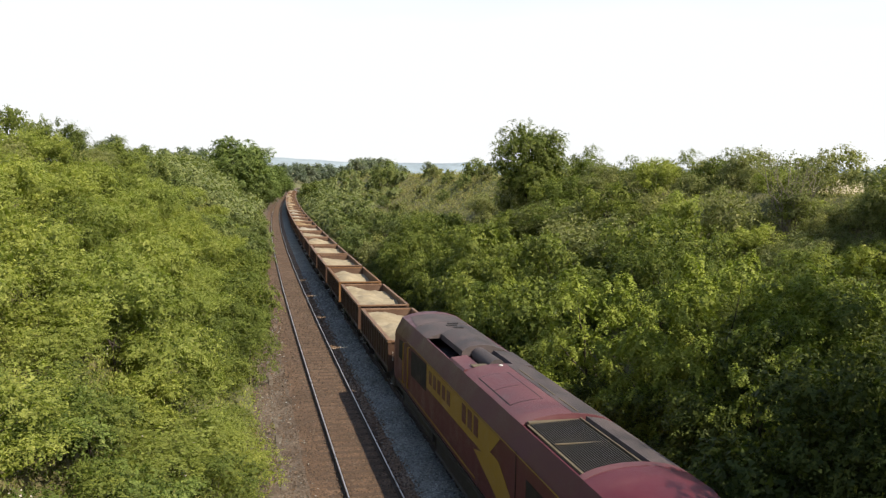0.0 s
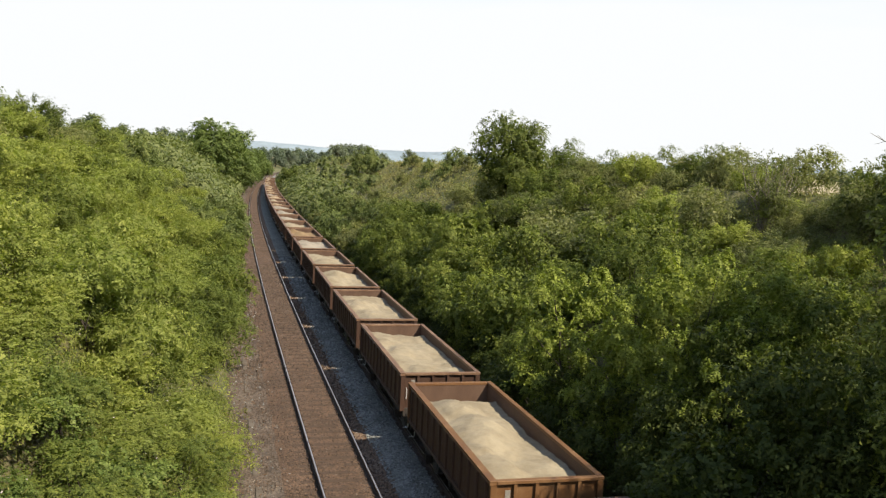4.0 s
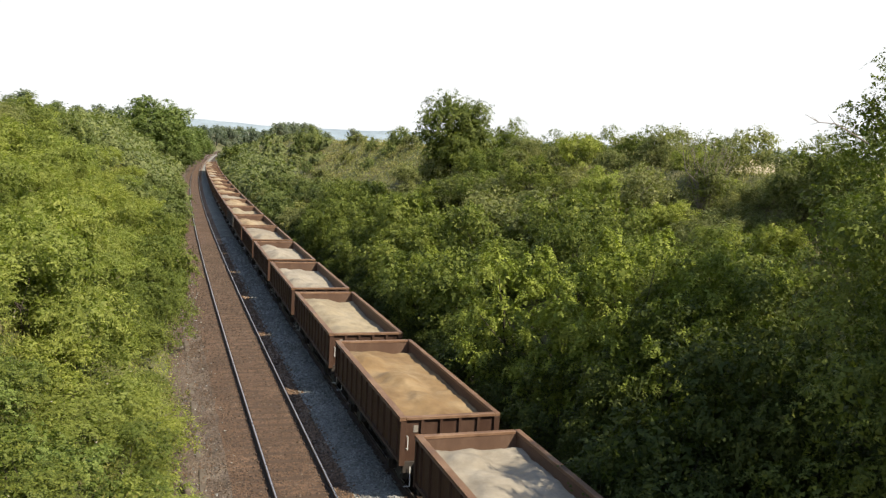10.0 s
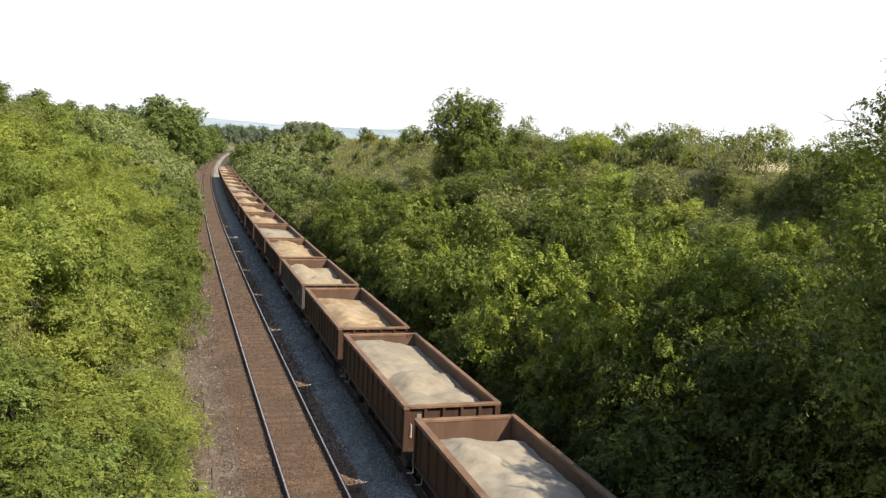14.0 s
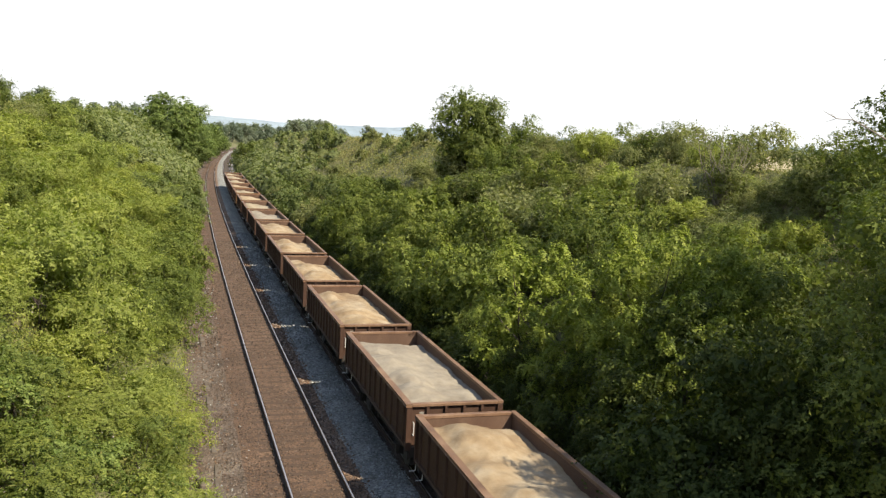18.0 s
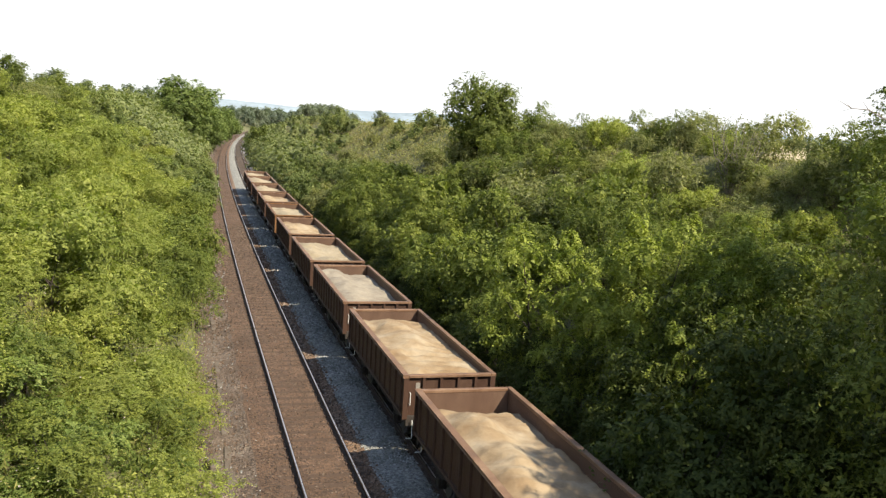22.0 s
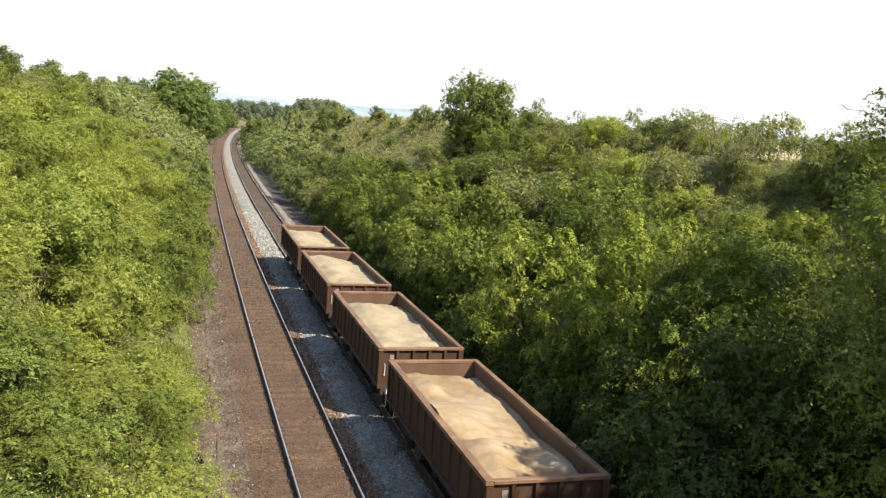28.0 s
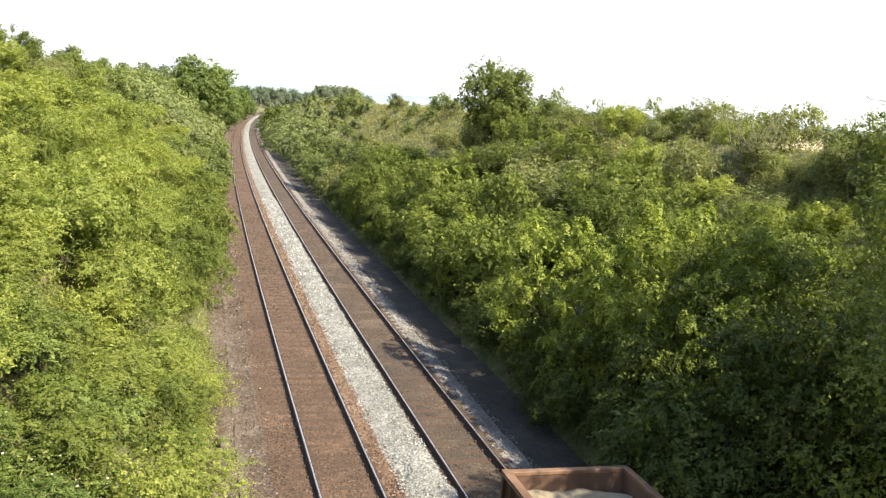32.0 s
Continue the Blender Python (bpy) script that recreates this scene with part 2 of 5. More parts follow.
WAGON_RED = stained("wagon_red", ((0.036, 0.018, 0.012), (0.053, 0.027, 0.017), (0.080, 0.045, 0.029)), 1.6, 0.62, stretch=(1, 1, 0.4))
WAGON_INSIDE = stained("wagon_inside", ((0.062, 0.034, 0.022), (0.090, 0.052, 0.034), (0.125, 0.080, 0.054)), 1.3, 0.7, stretch=(1, 1, 0.4))
WAGON_RIM = stained("wagon_rim", ((0.095, 0.052, 0.030), (0.145, 0.082, 0.048), (0.21, 0.135, 0.085)), 2.0, 0.6)
WAGON_GREY = stained("wagon_grey", ((0.042, 0.036, 0.033), (0.065, 0.057, 0.052), (0.095, 0.085, 0.078)), 1.6, 0.65, stretch=(1, 1, 0.4))
WAGON_OCHRE = stained("wagon_ochre", ((0.095, 0.042, 0.015), (0.14, 0.068, 0.027), (0.18, 0.10, 0.045)), 1.6, 0.62)
CHASSIS = stained("chassis", ((0.020, 0.017, 0.015), (0.045, 0.036, 0.03)), 3.0, 0.8)
STEEL_TYRE = stained("steel_tyre", ((0.10, 0.09, 0.085), (0.20, 0.19, 0.18)), 4.0, 0.5, metal=0.6)
PLATE_PAINT = stained("plate_paint", ((0.16, 0.14, 0.12), (0.26, 0.24, 0.21)), 5.0, 0.6)
WHITE_PAINT = stained("white_paint", ((0.434, 0.427, 0.406), (0.546, 0.539, 0.518)), 5.0, 0.5)


def load_material(name, stops):
    m, nt, p = material(name)
    big = noise_tex(nt, 0.75, 4.0, 0.6)
    mid = noise_tex(nt, 4.5, 5.0, 0.65)
    fine = noise_tex(nt, 45.0, 3.0, 0.7)
    col = ramp(nt, big, [(0.32 + 0.36 * i / (len(stops) - 1), c) for i, c in enumerate(stops)])
    col = mix(nt, 0.55, col, ramp(nt, mid, [(0.3, (0.78, 0.74, 0.68)), (0.6, (1.1, 1.1, 1.1))]), "MULTIPLY")
    col = mix(nt, 0.35, col, ramp(nt, fine, [(0.3, (0.7, 0.7, 0.7)), (0.7, (1.2, 1.2, 1.2))]), "MULTIPLY")
    nt.links.new(col, p.inputs["Base Color"])
    p.inputs["Roughness"].default_value = 0.95
    bump(nt, p, mid, 0.35, 0.08)
    return m


LOADS = {
    "cream": (load_material("sand_cream", ((0.185, 0.147, 0.091), (0.236, 0.193, 0.125), (0.28, 0.234, 0.156))), "pale cream crushed limestone heaped in a rust-red wagon"),
    "white": (load_material("stone_white", ((0.185, 0.158, 0.118), (0.235, 0.204, 0.156), (0.28, 0.246, 0.192))), "off-white limestone dust heaped in a rust-red wagon"),
    "ochre": (load_material("sand_ochre", ((0.135, 0.080, 0.032), (0.185, 0.118, 0.052), (0.24, 0.170, 0.090))), "orange-ochre sandy stone heaped in a rust-red wagon"),
    "mixed": (load_material("sand_mixed", ((0.155, 0.096, 0.045), (0.228, 0.165, 0.094), (0.29, 0.236, 0.158))), "mixed ochre and cream stone heaped in a rust-red wagon"),
    "grey": (load_material("stone_grey_load", ((0.16, 0.132, 0.097), (0.205, 0.175, 0.131), (0.245, 0.212, 0.158))), "greyish limestone fines heaped in a rust-red wagon"),
}

LOCO_RED = stained("loco_red", ((0.060, 0.010, 0.016), (0.080, 0.015, 0.022), (0.108, 0.036, 0.041)), 0.7, 0.45)
LOCO_ROOF = stained("loco_roof", ((0.050, 0.022, 0.025), (0.100, 0.036, 0.042), (0.135, 0.064, 0.066)), 0.6, 0.55)
LOCO_SOOT = stained("loco_soot", ((0.024, 0.020, 0.020), (0.058, 0.047, 0.047), (0.10, 0.074, 0.074)), 1.0, 0.7)
LOCO_GOLD = stained("loco_gold", ((0.25, 0.145, 0.018), (0.32, 0.195, 0.03)), 1.2, 0.45)
LOCO_BLACK = stained("loco_black", ((0.008, 0.007, 0.007), (0.018, 0.016, 0.016)), 2.0, 0.72)
GRILLE = stained("grille_metal", ((0.026, 0.023, 0.020), (0.06, 0.053, 0.044)), 2.0, 0.6, metal=0.2)
DUSTY_FRAME = stained("dusty_frame", ((0.075, 0.058, 0.038), (0.13, 0.105, 0.070)), 3.0, 0.8)


# ---- mesh helpers ----
def np_mesh(name, verts, faces, mat, smooth_faces=False):
    """Mesh from arrays; every face has the same number of corners."""
    verts = np.asarray(verts, dtype=np.float32)
    faces = np.asarray(faces, dtype=np.int32)
    me = bpy.data.meshes.new(name)
    me.vertices.add(len(verts))
    me.vertices.foreach_set("co", verts.ravel())
    me.loops.add(faces.size)
    me.loops.foreach_set("vertex_index", faces.ravel())
    me.polygons.add(len(faces))
    me.polygons.foreach_set("loop_start", np.arange(0, faces.size, faces.shape[1], dtype=np.int32))
    me.polygons.foreach_set("use_smooth", np.full(len(faces), smooth_faces))
    me.update(calc_edges=True)
    me.materials.append(mat)
    return me


def child(name, me, parent, label=""):
    ob = new(name, me)
    ob.parent = parent
    if label:
        ob["label"] = label
    return ob


def part(name, bm, mat, parent, label="", smooth_faces=False):
    """Links a bmesh as one mesh object under a thing or a part."""
    me = bpy.data.meshes.new(name)
    if smooth_faces:
        for f in bm.faces:
            f.smooth = True
    bm.to_mesh(me)
    bm.free()
    if smooth_faces:
        me.set_sharp_from_angle(angle=radians(32))
    me.materials.append(mat)
    return child(name, me, parent, label)


def box_into(bm, x0, x1, y0, y1, z0, z1, bevel=0.0):
    r = bmesh.ops.create_cube(bm, size=1.0)
    vs = r["verts"]
    for v in vs:
        v.co = Vector((x0 + (v.co.x + 0.5) * (x1 - x0), y0 + (v.co.y + 0.5) * (y1 - y0), z0 + (v.co.z + 0.5) * (z1 - z0)))
    if bevel:
        es = list({e for v in vs for e in v.link_edges})
        bmesh.ops.bevel(bm, geom=es, offset=bevel, segments=1, affect="EDGES")
    return bm


def box(x0, x1, y0, y1, z0, z1, bevel=0.0):
    return box_into(bmesh.new(), x0, x1, y0, y1, z0, z1, bevel)


def rod_into(bm, a, b, r0, r1=None, seg=8):
    a, b = Vector(a), Vector(b)
    r1 = r0 if r1 is None else r1
    m = Matrix.Translation((a + b) / 2) @ (b - a).to_track_quat("Z", "Y").to_matrix().to_4x4()
    bmesh.ops.create_cone(bm, cap_ends=True, segments=seg, radius1=r0, radius2=r1, depth=(b - a).length, matrix=m)
    return bm


def rod(a, b, r0, r1=None, seg=8):
    return rod_into(bmesh.new(), a, b, r0, r1, seg)


def loft(sections, close=True):
    """A skin through equal rings of points, with caps."""
    bm = bmesh.new()
    rings = [[bm.verts.new(p) for p in s] for s in sections]
    n = len(rings[0])
    for a, b in zip(rings, rings[1:]):
        for i in range(n if close else n - 1):
            bm.faces.new((a[i], a[(i + 1) % n], b[(i + 1) % n], b[i]))
    if close:
        bm.faces.new(rings[0][::-1])
        bm.faces.new(rings[-1])
    bmesh.ops.recalc_face_normals(bm, faces=bm.faces)
    return bm


# ---- ground ----
def build_ground():
    """One sheet: the cutting, the fields on both sides and the land to the horizon."""
    us = [-3900, -2500, -1500, -900, -600, -400, -280, -200, -140, -100, -75, -58, -45, -36, -30]
    us += [-26 + i * 1.05 for i in range(22)] + [-3.1, -2.0, 2, 5, 6.2, 7.0] + [7.9 + i * 1.05 for i in range(20)]
    us += [31, 36, 44, 55, 70, 95, 130, 180, 260, 380, 550, 800, 1200, 1900, 2800, 3900]
    us = sorted(set(round(u, 2) for u in us))
    ys = [-700, -500, -380] + [-300 + i * 20 for i in range(15)] + [i * 1.6 for i in range(75)] + [120 + i * 5 for i in range(50)]
    ys += [370 + i * 25 for i in range(12)] + [720, 850, 1000, 1200, 1500, 1900, 2400, 3000, 3700, 4500]
    v, f, mats = [], [], []
    for y in ys:
        for u in us:
            z = lift(u, y)
            if y > 600:
                far = smooth(600, 1500, y)
                z = z * (1 - far) + far * 4
            v.append((u + bend(min(y, 700)) * (1 if y < 700 else 1), y, z))
    n = len(us)
    for j in range(len(ys) - 1):
        for i in range(n - 1):
            f.append((j * n + i, j * n + i + 1, (j + 1) * n + i + 1, (j + 1) * n + i))
            u = (us[i] + us[i + 1]) / 2
            mats.append(1 if (u > 25 or u < -26) else 0)
    me = np_mesh("ground", v, f, GROUND, True)
    me.materials.append(FIELD)
    me.polygons.foreach_set("material_index", mats)
    tagged(new("ground", me), "grassy railway cutting between pale stubble fields", "ground", kind="structure")


build_ground()


def build_hills():
    """Low hills along the horizon; the blue of haze is put into their colour."""
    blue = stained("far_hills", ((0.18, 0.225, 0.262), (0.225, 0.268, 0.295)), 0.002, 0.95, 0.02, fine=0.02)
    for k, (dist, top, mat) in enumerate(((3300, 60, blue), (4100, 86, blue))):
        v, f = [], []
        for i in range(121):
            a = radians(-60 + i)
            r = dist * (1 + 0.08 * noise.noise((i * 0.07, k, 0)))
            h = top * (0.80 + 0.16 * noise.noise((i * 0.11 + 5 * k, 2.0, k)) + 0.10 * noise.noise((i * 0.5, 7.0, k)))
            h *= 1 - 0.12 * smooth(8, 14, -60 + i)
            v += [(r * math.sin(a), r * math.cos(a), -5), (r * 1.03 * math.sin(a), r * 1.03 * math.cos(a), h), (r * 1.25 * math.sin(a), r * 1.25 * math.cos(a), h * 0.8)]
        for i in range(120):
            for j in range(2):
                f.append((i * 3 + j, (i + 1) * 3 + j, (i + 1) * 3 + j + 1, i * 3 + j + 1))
        tagged(new("backdrop", np_mesh("backdrop", v, f, mat, True)), "low blue hills on the horizon with haze put into their colour", "hills", kind="structure")


build_hills()


# ---- permanent way ----
Y_NEAR, Y_FAR = -330.0, 520.0


def sweep(name, profile, mat, y0, y1, step, parent, label="", jitter=0.0, seed=0, smooth_faces=False):
    """A profile (u, z) drawn along the line."""
    rng = np.random.default_rng(seed)
    ys = np.arange(y0, y1 + step, step)
    n = len(profile)
    v = np.zeros((len(ys), n, 3))
    for i, (u, z) in enumerate(profile):
        # an edge wanders in the same way in both strips that share it
        edge = i in (0, n - 1)
        gen, wander = (np.random.default_rng(int(round((u + 10) * 1000))), 0.025) if edge else (rng, jitter)
        du = gen.normal(0, wander, len(ys)) if jitter else 0
        dz = gen.normal(0, wander * 0.5, len(ys)) if jitter else 0
        v[:, i] = np.stack([u + du + BEND * ys * ys, ys, np.full(len(ys), z) + dz], 1)
    j, i = np.meshgrid(np.arange(len(ys) - 1), np.arange(n - 1), indexing="ij")
    a = (j * n + i).ravel()
    f = np.stack([a, a + 1, a + n + 1, a + n], 1)
    me = np_mesh(name, v.reshape(-1, 3), f, mat, smooth_faces)
    return child(name, me, parent, label)


def track(base_x, name, label):
    top = tagged(new(name), label, "railway track")
    for s in (-1, 1):
        c = base_x + s * GAUGE
        web = [(c - 0.07, -0.155), (c - 0.065, -0.135), (c - 0.012, -0.12), (c - 0.012, -0.045), (c - 0.036, -0.035), (c - 0.036, -0.006)]
        prof = web + [(2 * c - u, z) for u, z in web[::-1]]
        rail = sweep("rail", prof, RAIL_SIDE, Y_NEAR, Y_FAR, 2.5, top)
        sweep("running_surface", [(c - 0.017, -0.002), (c - 0.012, 0.0), (c + 0.014, 0.0), (c + 0.019, -0.002)], RAIL_HEAD, Y_NEAR, Y_FAR, 2.5, rail, "bright worn rail head")
    return top


track(UP_X, "railway_track", "empty railway track with shiny rails on brown ballast")
track(DOWN_X, "railway_track", "railway track with dull rails under the stone train")

bed = tagged(new("ballast_bed"), "rust-brown and pale grey stone ballast under two tracks", "ballast", kind="structure")
sweep("cess_shoulder", [(-3.4, -0.52), (-2.75, -0.42), (-2.2, -0.33), (-1.75, -0.20)], BALLAST_CESS, -60, Y_FAR, 0.6, bed, "", 0.03, 1)
sweep("ballast_left", [(-1.75, -0.20), (-1.3, -0.165), (-0.72, -0.16), (0, -0.165), (0.72, -0.16), (0.88, -0.165)], BALLAST_BROWN, -60, Y_FAR, 0.6, bed, "", 0.012, 2)
sweep("ballast_rust", [(0.88, -0.165), (1.1, -0.15), (1.30, -0.13)], BALLAST_RUST, -60, Y_FAR, 0.6, bed, "rust-stained ballast", 0.03, 3)
sweep("ballast_clean", [(1.30, -0.13), (1.5, -0.095), (1.8, -0.06), (2.15, -0.07), (2.52, -0.15)], BALLAST_GREY, -60, Y_FAR, 0.6, bed, "clean pale grey ballast", 0.03, 4)
sweep("ballast_right", [(2.52, -0.15), (2.75, -0.165), (3.45, -0.16), (4.1, -0.165), (4.55, -0.18)], BALLAST_DAPPLED, -60, Y_FAR, 0.6, bed, "", 0.012, 5)
sweep("right_shoulder", [(4.55, -0.18), (4.9, -0.21), (5.3, -0.33)], BALLAST_SHOULDER, -60, Y_FAR, 0.6, bed, "", 0.04, 6)
sweep("cinder_strip", [(5.3, -0.33), (5.9, -0.43), (6.6, -0.47), (7.9, -0.5)], BALLAST_CINDER, -60, Y_FAR, 0.6, bed, "dark cinders and soil", 0.04, 7)


# ---- wagons ----
def wheelset(parent, y, gauge=0.75, r=0.47):
    axle = part("wheelset", rod((-1.0, 0, 0), (1.0, 0, 0), 0.075, seg=10), CHASSIS, parent)
    axle.location = (0, y, r)
    for s in (-1, 1):
        bm = rod((s * (gauge - 0.06), 0, 0), (s * (gauge + 0.065), 0, 0), r, seg=28)
        rod_into(bm, (s * (gauge - 0.09), 0, 0), (s * (gauge - 0.06), 0, 0), r + 0.028, seg=28)
        rod_into(bm, (s * (gauge + 0.065), 0, 0), (s * (gauge + 0.10), 0, 0), r * 0.78, seg=28)
        rod_into(bm, (s * (gauge + 0.10), 0, 0), (s * (gauge + 0.16), 0, 0), 0.13, seg=12)
        part("wheel", bm, STEEL_TYRE, axle)
    return axle


def wagon(label, side_mat, rim_mat, end_mat):
    """Two-axle open box wagon; its origin is at rail level under the end towards the bridge."""
    w = tagged(new("stone_wagon"), label, "goods wagon", "stone train wagons")
    X, L, T, Z0 = BOX_HALF, BOX_LEN, BOX_TOP, 1.12
    rib_ys = [0.42 + i * (L - 0.84) / 11 for i in range(12)]
    for s in (-1, 1):
        side = part("side_panel", box(s * (X - 0.10), s * (X - 0.055), 0.05, L - 0.05, Z0, T - 0.09), side_mat, w)
        for y in rib_ys:
            part("stanchion", loft([[(s * (X - 0.056), y - 0.055, Z0 - 0.02), (s * (X - 0.012), y - 0.035, Z0 - 0.02), (s * (X - 0.012), y + 0.035, Z0 - 0.02), (s * (X - 0.056), y + 0.055, Z0 - 0.02)],
                                    [(s * (X - 0.056), y - 0.055, T - 0.095), (s * (X + 0.0), y - 0.035, T - 0.095), (s * (X + 0.0), y + 0.035, T - 0.095), (s * (X - 0.056), y + 0.055, T - 0.095)]]), side_mat, side)
        part("top_rail", box(s * (X - 0.135), s * (X + 0.012), 0.0, L, T - 0.09, T, 0.012), rim_mat, w)
        part("solebar", box(s * (X - 0.30), s * (X - 0.16), 0.1, L - 0.1, 0.86, 1.10, 0.01), CHASSIS, w)
        part("lower_rail", box(s * (X - 0.11), s * (X - 0.005), 0.04, L - 0.04, Z0 - 0.03, Z0 + 0.05, 0.008), side_mat, w)
        part("inner_lining", box(s * (X - 0.118), s * (X - 0.104), 0.10, L - 0.10, Z0 + 0.02, T - 0.092), WAGON_INSIDE, w, "lighter brown inner wall")
    for e, y, d in ((0, 0.0, 1), (1, L, -1)):
        end = part("end_panel", box(-X + 0.06, X - 0.06, y + d * 0.075, y + d * 0.115, Z0, T - 0.09), end_mat, w)
        for i in range(6):
            x = -X + 0.075 + i * (2 * X - 0.15) / 5
            hw = 0.075 if i in (0, 5) else 0.04
            x = min(max(x, -X + hw), X - hw)
            part("end_stanchion", box(x - hw, x + hw, y + d * 0.004, y + d * 0.074, Z0 - 0.1 if i in (0, 5) else Z0, T - 0.092, 0.006), end_mat, end)
        part("end_top_rail", box(-X + 0.137, X - 0.137, y - 0.012 if d > 0 else y - 0.135, y + 0.135 if d > 0 else y + 0.012, T - 0.088, T - 0.002, 0.012), rim_mat, w)
        part("inner_end_lining", box(-X + 0.13, X - 0.13, y + d * 0.117, y + d * 0.131, Z0 + 0.02, T - 0.092), WAGON_INSIDE, w, "lighter brown inner wall")
        part("headstock", box(-1.22, 1.22, y + d * 0.02, y + d * 0.16, 0.82, Z0 - 0.004, 0.012), CHASSIS, w)
        for s in (-1, 1):
            bm = rod((s * 0.87, y + d * 0.02, 1.0), (s * 0.87, y - d * 0.42, 1.0), 0.095, 0.075, 10)
            rod_into(bm, (s * 0.87, y - d * 0.42, 1.0), (s * 0.87, y - d * 0.47, 1.0), 0.21, 0.21, 18)
            part("buffer", bm, CHASSIS, w)
        bm = box(-0.05, 0.05, y + d * 0.02, y - d * 0.25, 0.90, 1.02)
        rod_into(bm, (0, y - d * 0.22, 0.98), (0, y - d * 0.6, 0.86), 0.028, seg=6)
        part("coupling", bm, CHASSIS, w)
        bm = rod((-1.05, y - d * 0.06, 1.02), (-1.05, y - d * 0.10, 0.52), 0.016, seg=6)
        rod_into(bm, (-1.05, y - d * 0.10, 0.52), (-1.22, y - d * 0.10, 0.52), 0.016, seg=6)
        part("step_iron", bm, WHITE_PAINT, w, "white-painted shunter's step")
        x = -X + 0.19
        bm = rod((x, y - d * 0.05, 1.45), (x, y - d * 0.05, 1.78), 0.014, seg=6)
        for z in (1.45, 1.78):
            rod_into(bm, (x, y - d * 0.05, z), (x, y + d * 0.06, z), 0.014, seg=6)
        part("hand_rail", bm, WHITE_PAINT, w, "white-painted grab handle")
    if side_mat is not WAGON_RED:
        part("data_plate", box(-X - 0.004, -X + 0.004, 1.05, 1.32, 1.55, 1.78), PLATE_PAINT, w, "small worn white data panel")
    part("end_plate", box(-X + 0.36, -X + 0.48, 0.064, 0.073, 1.86, 2.04), PLATE_PAINT, w, "small white label plate")
    part("floor_plate", box(-X + 0.12, X - 0.12, 0.12, L - 0.12, Z0 - 0.05, Z0 + 0.01), WAGON_INSIDE, w)
    part("underframe", box(-0.9, 0.9, 0.3, L - 0.3, 0.80, Z0 - 0.056), CHASSIS, w)
    for y in (1.75, L - 1.75):
        for s in (-1, 1):
            part("axle_guard", loft([[(s * 0.98, y - 0.34, 0.88), (s * 1.06, y - 0.34, 0.88), (s * 1.06, y + 0.34, 0.88), (s * 0.98, y + 0.34, 0.88)],
                                     [(s * 0.98, y - 0.12, 0.40), (s * 1.06, y - 0.12, 0.40), (s * 1.06, y + 0.12, 0.40), (s * 0.98, y + 0.12, 0.40)]]), CHASSIS, w)
            bm = box(s * 0.94, s * 1.12, y - 0.13, y + 0.13, 0.36, 0.60, 0.02)
            part("axle_box", bm, CHASSIS, w)
            bm = bmesh.new()
            for k in range(5):
                box_into(bm, s * 0.99, s * 1.08, y - 0.62 + k * 0.10, y + 0.62 - k * 0.10, 0.62 + (4 - k) * 0.03, 0.645 + (4 - k) * 0.03)
            part("leaf_spring", bm, CHASSIS, w)
    bm = rod((-1.02, 2.6, 0.62), (-1.02, L - 2.4, 0.70), 0.025, seg=6)
    box_into(bm, -1.06, -1.0, L * 0.5 - 0.12, L * 0.5 + 0.12, 0.56, 0.82)
    part("brake_lever", bm, CHASSIS, w)
    for y in (1.75, L - 1.75):
        wheelset(w, y)
    return w


